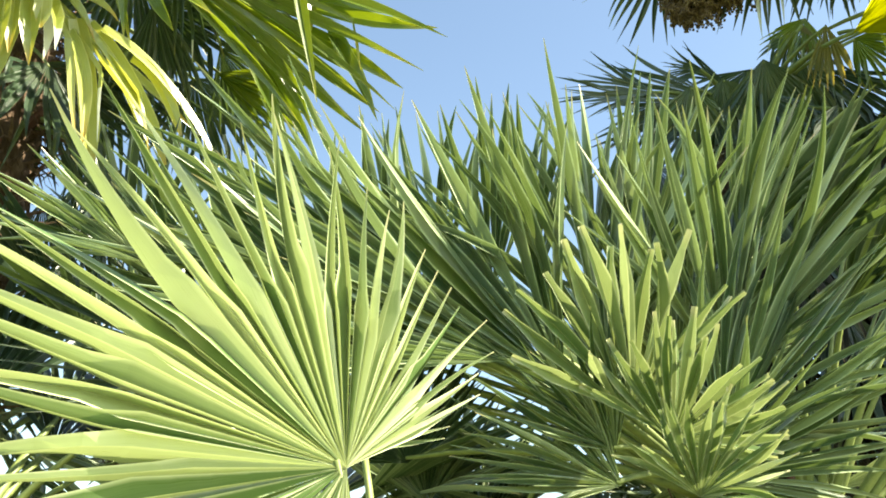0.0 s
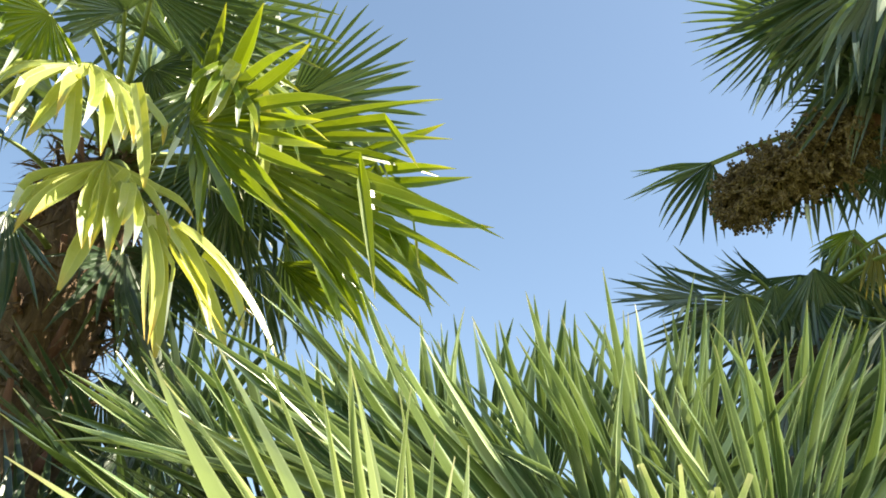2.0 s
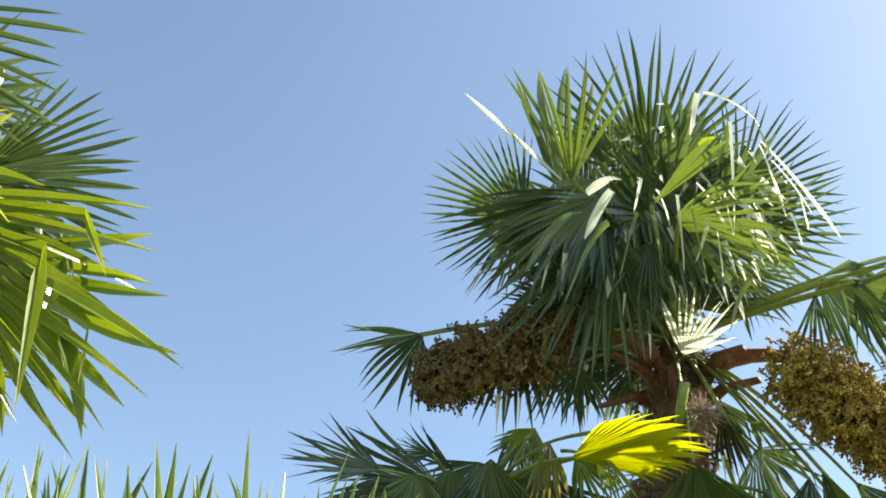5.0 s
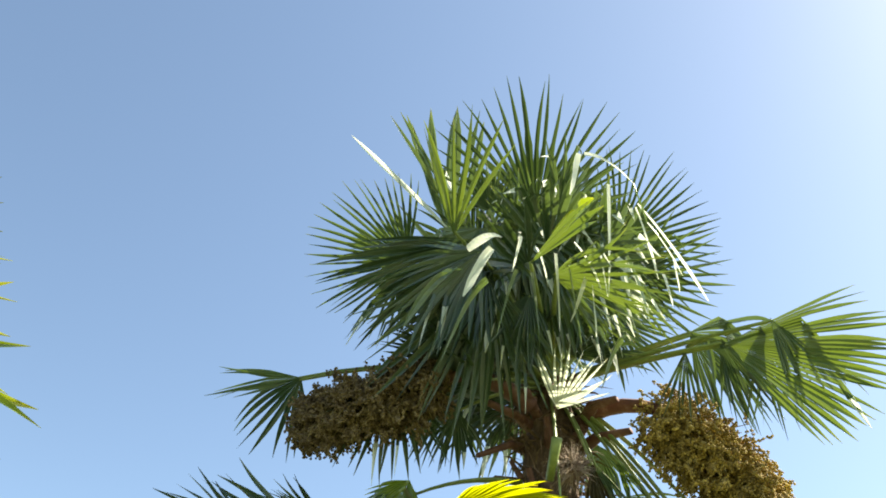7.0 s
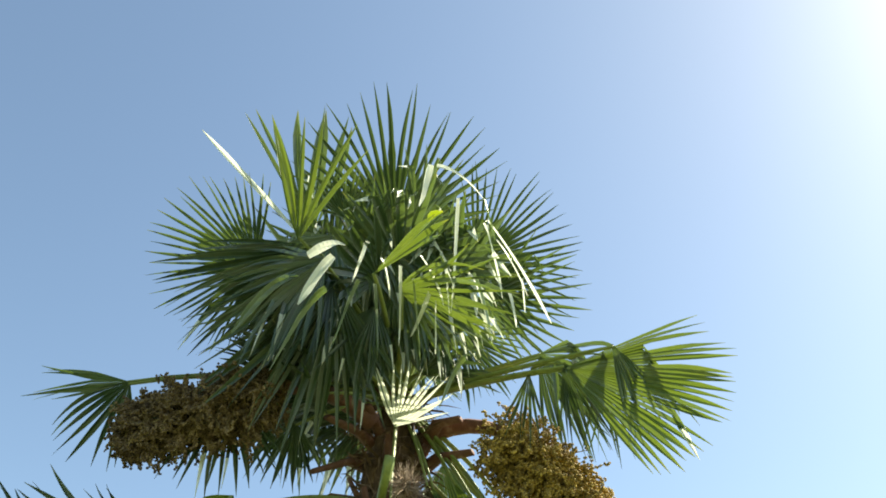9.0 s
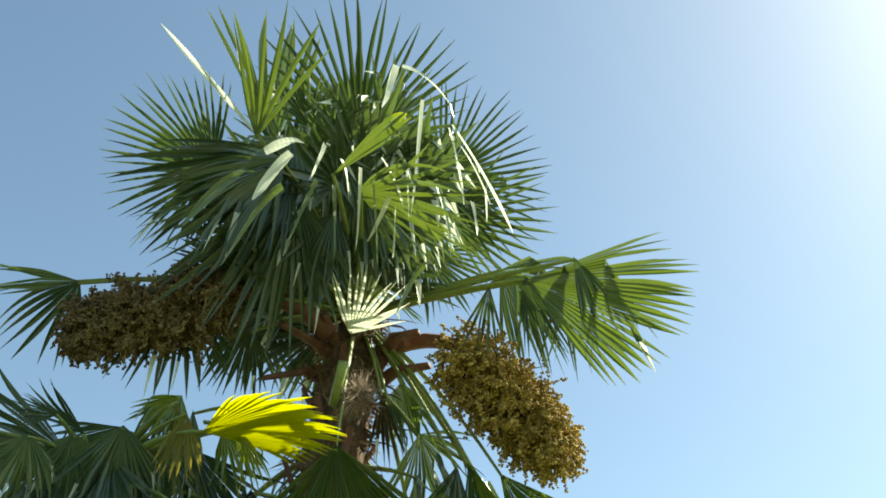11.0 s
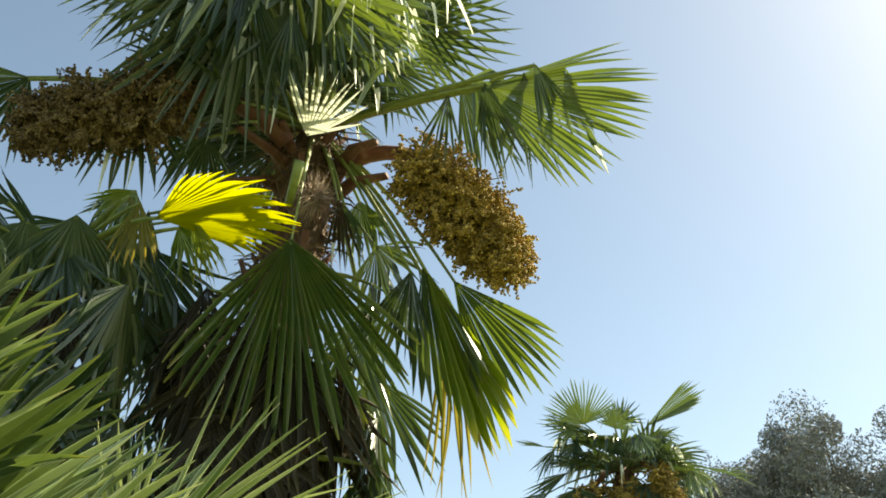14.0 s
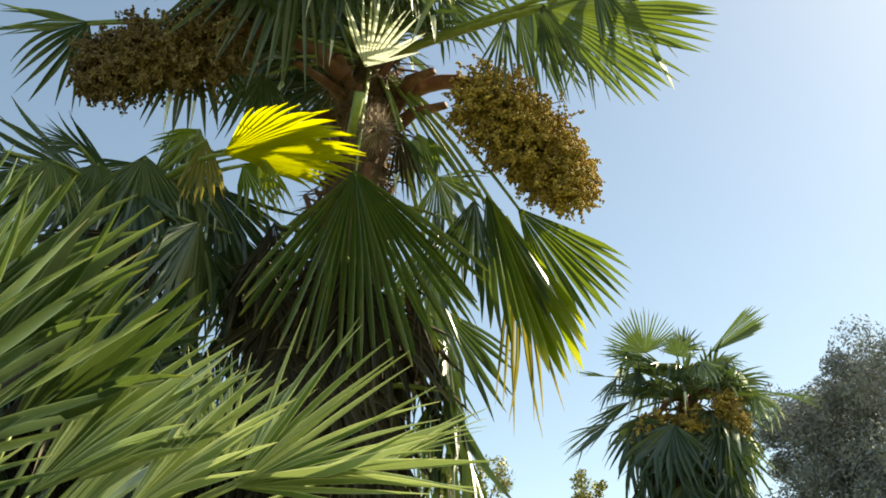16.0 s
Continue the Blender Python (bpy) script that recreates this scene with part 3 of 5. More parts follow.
frond(tall_palm, (1.500, 2.098, 3.922), (1.201, 1.947, 3.827), (-0.019, -0.684, -0.729), 120, 11, DARK_SHADE, cup=0.2, droop=0.2, snap=0.7, snap_from=0.6, wax=0.7, narrow=1.2, split=0.35, wild=0.18)
frond(tall_palm, (1.693, 2.076, 3.875), (1.937, 1.849, 3.966), (-0.351, -0.646, -0.678), 120, 13, LEAF, cup=0.1, droop=0.3, snap=0.6, snap_from=0.5, wax=0.8, narrow=1.1, split=0.35, wild=0.18)
frond(tall_palm, (1.274, 2.071, 3.889), (1.032, 2.354, 3.571), (-0.473, -0.788, -0.394), 60, 12, LEAF, cup=-0.1, droop=0.4, snap=0.2, split=0.35, narrow=1.2, wild=0.14)
frond(tall_palm, (1.499, 2.087, 3.789), (1.462, 2.209, 3.475), (-0.457, -0.799, -0.391), 90, 16, DARK_SHADE, cup=-0.1, droop=0.4, snap=0.2, split=0.35, wild=0.14)
frond(tall_palm, (1.788, 2.180, 3.968), (2.015, 2.133, 3.780), (-0.548, -0.680, -0.487), 120, 20, LEAF, cup=-0.05, droop=0.4, snap=0.1, split=0.4, wild=0.14)
frond(tall_palm, (1.937, 2.268, 3.949), (2.171, 2.185, 3.777), (-0.581, -0.659, -0.478), 100, 16, DARK_SHADE, cup=-0.05, droop=0.4, snap=0.1, split=0.4, wild=0.14)
frond(tall_palm, (1.452, 2.601, 3.578), (1.462, 2.707, 3.359), (-0.268, -0.840, -0.472), 110, 16, DARK_SHADE, cup=-0.05, droop=0.4, snap=0.1, split=0.4, wild=0.14)
frond(tall_palm, (1.661, 2.189, 3.030), (1.835, 2.278, 2.453), (-0.236, -0.929, -0.286), 104, 25, FRESH, cup=-0.1, droop=0.15, snap=0.0, split=0.4, narrow=0.9, taper=0.8, blunt=0.25, wild=0.06, pleat=0.95, thick=0.008, roll=0.4, short=0.2)
frond(tall_palm, (2.148, 2.231, 3.151), (2.376, 2.296, 2.692), (-0.745, -0.526, -0.410), 42, 10, LEAF, cup=0.2, droop=0.1, snap=0.0, split=0.62, pleat=0.8, wild=0.05)
frond(tall_palm, (2.133, 2.276, 3.140), (2.165, 2.416, 2.840), (-0.848, -0.447, -0.286), 70, 12, DARK_SHADE, cup=0.1, droop=0.2, snap=0.05, split=0.5, pleat=0.7, wild=0.1)
frond(tall_palm, (2.147, 2.210, 3.123), (2.476, 2.213, 2.575), (-0.094, -0.921, -0.379), 26, 7, LIME, cup=0.2, droop=0.05, snap=0.0, split=0.75, pleat=0.9, wild=0.04, narrow=1.1)
frond(tall_palm, (2.297, 2.269, 3.160), (2.591, 2.155, 2.777), (-0.360, -0.909, -0.208), 58, 14, FRESH, cup=0.1, droop=0.15, snap=0.0, split=0.62, pleat=0.8, wild=0.06)
frond(tall_palm, (2.327, 2.329, 3.043), (2.472, 2.410, 2.422), (-0.509, -0.770, -0.385), 30, 9, DRY, cup=0.2, droop=0.05, snap=0.1, split=0.35, narrow=1.0, pleat=0.6, wild=0.1)
frond(tall_palm, (2.401, 2.956, 3.065), (2.538, 3.017, 2.599), (-0.498, -0.829, -0.254), 110, 20, DARK_SHADE, cup=0.1, droop=0.3, snap=0.05, split=0.45, wild=0.18)
frond(tall_palm, (2.161, 2.792, 3.722), (2.273, 2.864, 3.448), (-0.704, -0.560, -0.437), 100, 16, DARK_SHADE, cup=0.2, droop=0.5, snap=0.2, wild=0.18)
frond(tall_palm, (1.834, 2.979, 3.011), (1.909, 3.103, 2.496), (-0.489, -0.831, -0.265), 110, 22, DARK_SHADE, cup=0.1, droop=0.4, snap=0.2, wild=0.2)
frond(tall_palm, (1.489, 1.896, 3.729), (1.876, 1.668, 3.574), (0.052, 0.007, 0.999), 115, 18, FRESH, cup=0.1, droop=0.35, snap=0.1, split=0.14, narrow=2.6, wild=0.18, snap_from=0.6)
frond(tall_palm, (1.162, 1.982, 3.843), (1.067, 1.721, 4.187), (-0.176, -0.856, -0.486), 58, 6, FRESH, cup=0.3, droop=0.0, snap=0.05, split=0.15, narrow=1.5, taper=0.7, wild=0.1)
frond(tall_palm, (1.389, 1.876, 3.720), (1.490, 1.546, 3.782), (-0.690, -0.723, -0.011), 26, 4, FRESH, cup=0.1, droop=0.2, snap=0.0, split=0.6, narrow=1.1, wild=0.05)
# four fronds added, mostly unseen, to cast shade on the left fruit bunch
frond(tall_palm, (1.75, 2.98, 4.28), (1.72, 3.32, 4.5), (0.6, -0.2, 0.77), 190, 28, DARK_SHADE, droop=0.3, snap=0.15, wild=0.12)
frond(tall_palm, (1.360, 2.432, 3.815), (1.146, 2.501, 3.894), (0.6, -0.2, 0.77), 190, 28, DARK_SHADE, droop=0.3, snap=0.15, wild=0.12)
frond(tall_palm, (1.98, 2.9, 4.25), (2.15, 3.15, 4.5), (0.6, -0.2, 0.77), 190, 28, DARK_SHADE, droop=0.3, snap=0.15, wild=0.12)
frond(tall_palm, (1.394, 2.501, 3.684), (1.247, 2.589, 3.719), (0.6, -0.2, 0.77), 190, 28, DARK_SHADE, droop=0.3, snap=0.15, wild=0.12)
frond(tall_palm, (1.265, 1.978, 3.813), (1.017, 2.272, 3.605), (-0.500, -0.842, 0.202), 130, 20, DARK_SHADE, cup=-0.1, droop=0.5, snap=0.3, snap_from=0.5, split=0.35, narrow=1.15, wild=0.14)
frond(tall_palm, (1.332, 2.085, 3.821), (1.158, 2.323, 3.576), (-0.499, -0.800, 0.331), 140, 20, DARK_SHADE, cup=-0.1, droop=0.4, snap=0.2, split=0.35, narrow=1.15, wild=0.14)
frond(tall_palm, (1.389, 2.139, 3.910), (1.182, 2.329, 3.803), (-0.354, -0.622, 0.698), 170, 24, DARK_SHADE, cup=0.0, droop=0.3, snap=0.1, split=0.45, wild=0.1)
frond(tall_palm, (1.893, 2.355, 3.349), (2.040, 2.421, 3.158), (-0.188, -0.869, -0.459), 45, 7, DARK_SHADE, cup=-0.1, droop=0.3, snap=0.2, split=0.25, narrow=1.2, wild=0.14)
frond(tall_palm, (1.853, 2.318, 3.334), (1.957, 2.422, 3.119), (-0.542, -0.678, -0.496), 40, 6, DEAD_SHADE, cup=-0.1, droop=0.3, snap=0.2, split=0.3, narrow=1.2, wild=0.14)
frond(tall_palm, (1.976, 2.353, 3.387), (2.147, 2.397, 3.206), (-0.356, -0.891, -0.281), 36, 5, FRESH, cup=-0.1, droop=0.4, snap=0.1, split=0.25, narrow=1.2, wild=0.14)
frond(tall_palm, (1.480, 2.362, 3.579), (1.076, 2.466, 3.688), (0.492, -0.051, 0.869), 120, 20, DARK_SHADE, cup=-0.05, droop=0.35, snap=0.15, split=0.55, narrow=1.05, wild=0.08, arch=0.04)
frond(tall_palm, (1.535, 2.280, 3.674), (1.137, 2.346, 3.829), (0.498, -0.182, 0.848), 120, 20, DARK_SHADE, cup=-0.05, droop=0.35, snap=0.15, split=0.55, narrow=1.05, wild=0.08, arch=0.04)
frond(tall_palm, (1.506, 2.426, 3.544), (1.152, 2.438, 3.730), (0.493, -0.324, 0.807), 120, 20, DARK_SHADE, cup=-0.05, droop=0.35, snap=0.15, split=0.55, narrow=1.05, wild=0.08, arch=0.04)
frond(tall_palm, (2.169, 1.730, 3.643), (2.338, 1.890, 3.322), (-0.759, -0.456, -0.464), 44, 7, DARK_SHADE, cup=-0.1, droop=0.4, snap=0.1, split=0.25, narrow=1.2, wild=0.14, thick=0.005, root=(2.141, 1.872, 3.688))
frond(tall_palm, (2.101, 1.848, 3.645), (2.241, 1.912, 3.449), (-0.737, -0.491, -0.464), 50, 7, LEAF, cup=-0.1, droop=0.4, snap=0.1, split=0.25, narrow=1.2, wild=0.14, thick=0.005, root=(2.065, 1.992, 3.685))
frond(tall_palm, (2.038, 1.967, 3.649), (2.105, 2.119, 3.443), (-0.716, -0.524, -0.461), 50, 7, DARK_SHADE, cup=-0.1, droop=0.4, snap=0.1, split=0.25, narrow=1.2, wild=0.14, thick=0.005, root=(1.996, 2.113, 3.684))
skirt(tall_palm, 1.8, 2.9, 30, DARK_SHADE, 0.5, 11, out=0.28, bare=(-0.5, -0.86, 0))
skirt(tall_palm, 2.9, 3.55, 14, DARK_SHADE, 0.45, 21, out=0.3, bare=(-0.5, -0.86, 0))
skirt(tall_palm, 1.2, 2.85, 40, DEAD_SHADE, 0.46, 12, out=0.12)
skirt(tall_palm, 2.2, 3.1, 20, DEAD_SHADE, 0.45, 52, out=0.12)
rosette(tall_palm, (1.83, 2.6, 3.87), 18, 0.4, 0.42, DARK_SHADE, 13, 15, 85, (50, 280), droop=0.4, snap=0.4)
rosette(tall_palm, (1.83, 2.58, 3.82), 14, 0.2, 0.38, DARK_SHADE, 23, -15, 60, (50, 280), droop=0.8, snap=0.4)
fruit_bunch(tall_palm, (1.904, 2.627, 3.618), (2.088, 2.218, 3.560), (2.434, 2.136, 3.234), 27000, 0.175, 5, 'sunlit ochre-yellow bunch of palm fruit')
fruit_bunch(tall_palm, (1.7, 2.48, 3.6), (1.287, 2.421, 3.563), (0.924, 2.696, 3.422), 27000, 0.165, 6, 'shaded brown bunch of palm fruit', material=SHADED_BROWN_BERRY)


def wool_tuft(palm, place, size, seed):
    rng = random.Random(seed)
    verts, faces = [], []
    for i in range(420):
        d = Vector((rng.gauss(0, 1), rng.gauss(0, 1), rng.gauss(0, 1))).normalized()
        a = Vector(place) + d * size * 0.3
        b = a + (d + Vector((rng.gauss(0, 0.5), rng.gauss(0, 0.5), rng.gauss(-0.3, 0.5)))).normalized() * size * rng.uniform(0.4, 0.9)
        w = (b - a).orthogonal().normalized() * rng.uniform(0.0012, 0.003)
        k = len(verts)
        verts += [a - w, a + w, b]
        faces.append((k, k + 1, k + 2))
    tagged(raw("wool_tuft", verts, faces, WOOL, palm, "pale woolly tuft of old flower sheaths"), kind="stuff")


strap(tall_palm, (1.667, 1.636, 3.908), (1.939, 1.689, 3.636), 0.02, 0.017, WAX_GLINT)
strap(tall_palm, (1.464, 1.616, 4.031), (1.619, 1.580, 3.931), 0.03, 0.02, WAX_GLINT)
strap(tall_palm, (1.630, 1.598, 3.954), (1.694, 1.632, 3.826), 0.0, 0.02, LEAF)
strap(tall_palm, (1.724, 1.674, 3.880), (1.856, 1.695, 3.715), 0.02, 0.014, WAX_GLINT)
strap(tall_palm, (1.442, 1.623, 4.034), (1.447, 1.693, 3.906), 0.02, 0.04, WAX_GLINT)
strap(tall_palm, (1.535, 1.599, 3.907), (1.633, 1.792, 3.617), -0.01, 0.02, WAX_GLINT)
strap(tall_palm, (1.174, 1.883, 3.710), (1.270, 1.827, 3.754), 0.02, 0.029, WAX_GLINT)
strap(tall_palm, (1.243, 1.843, 3.709), (1.179, 1.907, 3.535), 0.02, 0.029, WAX_GLINT)
strap(tall_palm, (1.324, 1.805, 3.767), (1.313, 1.838, 3.634), 0.01, 0.031, WAX_GLINT)
strap(tall_palm, (1.397, 1.842, 3.772), (1.460, 1.877, 3.655), 0.03, 0.02, WAX_GLINT)
strap(tall_palm, (1.456, 1.816, 3.749), (1.525, 1.923, 3.527), 0.0, 0.018, WAX_GLINT)
strap(tall_palm, (1.501, 1.768, 3.776), (1.606, 1.790, 3.632), 0.02, 0.02, WAX_GLINT)
strap(tall_palm, (1.564, 1.726, 3.759), (1.622, 1.781, 3.600), 0.0, 0.018, WAX_GLINT)
strap(tall_palm, (1.569, 1.823, 3.695), (1.547, 1.891, 3.553), 0.0, 0.02, WAX_GLINT)
strap(tall_palm, (1.587, 1.814, 3.664), (1.626, 1.869, 3.505), 0.0, 0.015, WAX_GLINT)
strap(tall_palm, (1.825, 1.756, 3.756), (1.860, 1.770, 3.641), 0.0, 0.022, WAX_GLINT)
strap(tall_palm, (1.862, 1.740, 3.826), (1.890, 1.764, 3.709), 0.0, 0.02, WAX_GLINT)
strap(tall_palm, (1.652, 1.628, 3.879), (1.768, 1.706, 3.676), 0.02, 0.015, WAX_GLINT)
strap(tall_palm, (1.163, 1.895, 3.627), (1.031, 2.016, 3.438), 0.06, 0.026, LEAF)
strap(tall_palm, (1.254, 1.894, 3.621), (1.166, 2.024, 3.363), 0.06, 0.026, LEAF)
strap(tall_palm, (1.457, 1.835, 3.852), (1.522, 1.668, 3.899), 0.02, 0.033, LIME)
strap(tall_palm, (1.785, 1.933, 3.600), (1.731, 2.026, 3.432), 0.05, 0.022, LEAF)
strap(tall_palm, (1.349, 1.886, 3.694), (1.322, 1.967, 3.465), 0.03, 0.022, LEAF)
strap(tall_palm, (1.405, 1.887, 3.702), (1.487, 1.990, 3.498), 0.0, 0.024, LEAF)
strap(tall_palm, (1.503, 1.819, 3.727), (1.598, 1.915, 3.501), 0.0, 0.02, GREY)
strap(tall_palm, (1.683, 1.750, 3.773), (1.796, 1.812, 3.571), 0.03, 0.02, GREY)
frond(tall_palm, (1.330, 2.223, 4.058), (0.891, 2.027, 4.368), (-0.036, -0.966, -0.255), 5, 1, LEAF, cup=0.0, droop=0.0, snap=0.0, split=0.35, taper=0.75, wild=0.0, roll=0.1, pleat=0.5, thick=0.005)
frond(tall_palm, (1.273, 2.183, 4.109), (0.917, 2.007, 4.381), (-0.036, -0.966, -0.255), 5, 1, LEAF, cup=0.0, droop=0.0, snap=0.0, split=0.35, taper=0.75, wild=0.0, roll=0.1, pleat=0.5, thick=0.005)
frond(tall_palm, (1.289, 2.229, 4.055), (0.779, 2.117, 4.298), (-0.036, -0.966, -0.255), 5, 1, WAX_GLINT, cup=0.0, droop=0.0, snap=0.0, split=0.35, taper=0.75, wild=0.0, roll=0.1, pleat=0.5, thick=0.005)
strap(tall_palm, (2.268, 2.344, 3.161), (2.546, 2.315, 2.637), 0.03, 0.03, GREY)
strap(tall_palm, (2.255, 2.352, 3.160), (2.458, 2.322, 2.751), 0.03, 0.022, GREY)
strap(tall_palm, (2.290, 2.335, 3.153), (2.578, 2.301, 2.614), 0.03, 0.026, GREY)
strap(tall_palm, (2.246, 2.357, 3.160), (2.356, 2.379, 2.773), 0.03, 0.02, GREY)
raw("leaf_base", *tube([(1.885, 2.634, 3.517), (1.681, 2.545, 3.587), (1.506, 2.429, 3.533)], [0.03, 0.024, 0.016], 8, 0.6), BOOT, tall_palm, smooth=True)
raw("leaf_base", *tube([(1.888, 2.620, 3.535), (1.729, 2.512, 3.612), (1.646, 2.413, 3.621)], [0.03, 0.024, 0.016], 8, 0.6), BOOT, tall_palm, smooth=True)
raw("leaf_base", *tube([(1.925, 2.601, 3.539), (1.926, 2.409, 3.635), (1.953, 2.288, 3.604)], [0.03, 0.024, 0.016], 8, 0.6), BOOT, tall_palm, smooth=True)
raw("leaf_base", *tube([(1.949, 2.600, 3.524), (1.966, 2.462, 3.534), (2.026, 2.320, 3.508)], [0.03, 0.024, 0.016], 8, 0.6), BOOT, tall_palm, smooth=True)
raw("leaf_base", *tube([(1.874, 2.651, 3.496), (1.678, 2.600, 3.495), (1.514, 2.517, 3.367)], [0.03, 0.024, 0.016], 8, 0.6), BOOT, tall_palm, smooth=True)
wool_tuft(tall_palm, (1.755, 2.276, 3.270), 0.1, 41)
raw("cut_petiole", *tube([(1.644, 2.175, 3.302), (1.659, 2.229, 3.261), (1.674, 2.288, 3.209)], [0.018, 0.016, 0.014], 6, 0.7), STALK, tall_palm, "pale cut leaf stalk", smooth=True)

# ---- the lower palm before it ----
low_palm = palm_tree("fan_palm", (1.12, 2.75, 0.0), (1.12, 2.75, 2.95), "shorter fan palm with dark drooping leaves and one yellow leaf", 0.1, 16)
frond(low_palm, (1.283, 2.231, 2.964), (1.580, 1.965, 3.012), (-0.157, 0.002, 0.982), 105, 26, GOLD, cup=0.0, droop=0.65, short=0.25, snap=0.0, split=0.6, narrow=0.9, wild=0.04, arch=0.1, roll=0.08, pleat=0.8)
frond(low_palm, (1.379, 2.206, 2.990), (1.520, 2.289, 2.856), (0.041, -0.940, -0.340), 38, 6, LIME, cup=-0.1, droop=0.5, snap=0.0, split=0.3, wild=0.14, arch=0.1, thick=0.006)
frond(low_palm, (1.245, 2.318, 3.053), (1.293, 2.427, 2.884), (-0.136, -0.944, -0.300), 60, 9, DRY, cup=-0.2, droop=0.6, snap=0.1, split=0.5, narrow=1.1, wild=0.12, thick=0.007)
frond(low_palm, (0.876, 2.468, 2.927), (0.890, 2.542, 2.724), (0.015, -0.955, -0.298), 120, 18, LEAF, cup=-0.1, droop=0.8, snap=0.35, snap_from=0.6, split=0.35, narrow=1.25, wild=0.16, wax=0.6)
frond(low_palm, (0.996, 2.536, 2.999), (1.055, 2.631, 2.742), (-0.025, -0.951, -0.308), 120, 18, LEAF, cup=-0.1, droop=0.8, snap=0.35, snap_from=0.6, split=0.35, narrow=1.25, wild=0.16, wax=0.6)
frond(low_palm, (1.115, 2.497, 3.046), (1.179, 2.603, 2.771), (-0.067, -0.943, -0.327), 110, 18, LEAF, cup=-0.1, droop=0.8, snap=0.35, snap_from=0.6, split=0.35, narrow=1.25, wild=0.16, wax=0.6)
frond(low_palm, (1.231, 2.526, 3.065), (1.320, 2.619, 2.803), (-0.104, -0.939, -0.327), 110, 16, LEAF, cup=-0.1, droop=0.8, snap=0.35, snap_from=0.6, split=0.35, narrow=1.25, wild=0.16, wax=0.6)
frond(low_palm, (1.204, 2.727, 2.905), (1.281, 2.810, 2.615), (-0.084, -0.964, -0.253), 100, 16, DARK_SHADE, cup=-0.1, droop=0.8, snap=0.35, snap_from=0.6, split=0.35, narrow=1.25, wild=0.16, wax=0.6)
frond(low_palm, (1.369, 2.687, 2.923), (1.449, 2.776, 2.612), (-0.138, -0.955, -0.261), 110, 16, DARK_SHADE, cup=-0.1, droop=0.8, snap=0.35, snap_from=0.6, split=0.35, narrow=1.25, wild=0.16, wax=0.6)
frond(low_palm, (1.489, 2.686, 2.983), (1.590, 2.780, 2.649), (-0.175, -0.945, -0.275), 100, 14, DARK_SHADE, cup=-0.1, droop=0.8, snap=0.35, snap_from=0.6, split=0.35, narrow=1.25, wild=0.16, wax=0.6)
frond(low_palm, (0.939, 2.567, 3.052), (0.803, 2.564, 3.025), (-0.006, -0.948, -0.319), 60, 12, DARK_SHADE, cup=0.2, droop=0.1, snap=0.0, wild=0.18)
frond(low_palm, (1.043, 2.668, 3.063), (0.825, 2.613, 3.142), (-0.037, -0.951, -0.307), 34, 6, DARK_SHADE, cup=0.2, droop=0.1, snap=0.0, wild=0.18)
frond(low_palm, (1.409, 2.339, 3.038), (1.516, 2.358, 2.899), (-0.235, -0.805, -0.545), 40, 6, LIME, cup=0.1, droop=1.0, short=0.3, snap=0.2, split=0.35, wild=0.15, arch=0.1, root=(1.331, 2.437, 3.102), thick=0.006)
frond(low_palm, (1.414, 2.525, 3.144), (1.585, 2.521, 3.012), (-0.431, -0.724, -0.538), 110, 14, LIME, cup=0.2, droop=0.5, snap=0.2, wild=0.18)
frond(low_palm, (1.235, 2.562, 3.182), (1.228, 2.643, 3.053), (-0.313, -0.814, -0.490), 150, 17, LEAF, cup=0.2, droop=0.6, snap=0.3, wild=0.18)
frond(low_palm, (0.761, 2.444, 2.892), (0.458, 2.479, 2.895), (-0.284, -0.768, 0.573), 110, 19, DARK_SHADE, cup=0.2, droop=0.15, snap=0.03, wild=0.18)
frond(low_palm, (1.003, 2.655, 2.991), (0.595, 2.703, 2.776), (-0.250, -0.930, 0.269), 150, 26, DARK_SHADE, cup=0.15, droop=0.4, snap=0.1, wild=0.18)
frond(low_palm, (1.121, 2.560, 2.965), (1.026, 2.614, 2.671), (-0.498, -0.867, 0.004), 160, 26, DARK_SHADE, cup=0.15, droop=0.4, snap=0.1, wild=0.18)
frond(low_palm, (1.139, 2.718, 3.146), (1.118, 2.757, 2.866), (-0.341, -0.934, -0.106), 160, 26, DARK_SHADE, cup=0.15, droop=0.4, snap=0.15, wild=0.18)
frond(low_palm, (1.376, 2.687, 3.129), (1.433, 2.822, 2.724), (-0.456, -0.823, -0.339), 150, 26, DARK_SHADE, cup=0.15, droop=0.4, snap=0.15, wild=0.18)
frond(low_palm, (0.842, 2.704, 3.006), (0.707, 2.785, 2.842), (-0.394, -0.910, -0.129), 150, 23, DARK_SHADE, cup=0.15, droop=0.4, snap=0.15, wild=0.18)
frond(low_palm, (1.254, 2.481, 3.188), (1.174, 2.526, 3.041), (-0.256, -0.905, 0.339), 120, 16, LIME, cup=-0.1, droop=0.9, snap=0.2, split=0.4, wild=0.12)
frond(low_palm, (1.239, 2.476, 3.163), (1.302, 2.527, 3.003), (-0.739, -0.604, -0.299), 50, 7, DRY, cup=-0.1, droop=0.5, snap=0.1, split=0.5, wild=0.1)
skirt(low_palm, 1.2, 2.95, 32, DARK_SHADE, 0.5, 14)
skirt(low_palm, 1.1, 2.85, 46, DEAD_SHADE, 0.46, 44, out=0.16)

# ---- the yellowing palm ----
lime_palm = palm_tree("fan_palm", (-1.27, 2.37, 0.0), (-1.25, 2.37, 3.23), "fan palm with yellow-green drooping leaves and a shaggy brown trunk", 0.135, 40, fibre=3200)
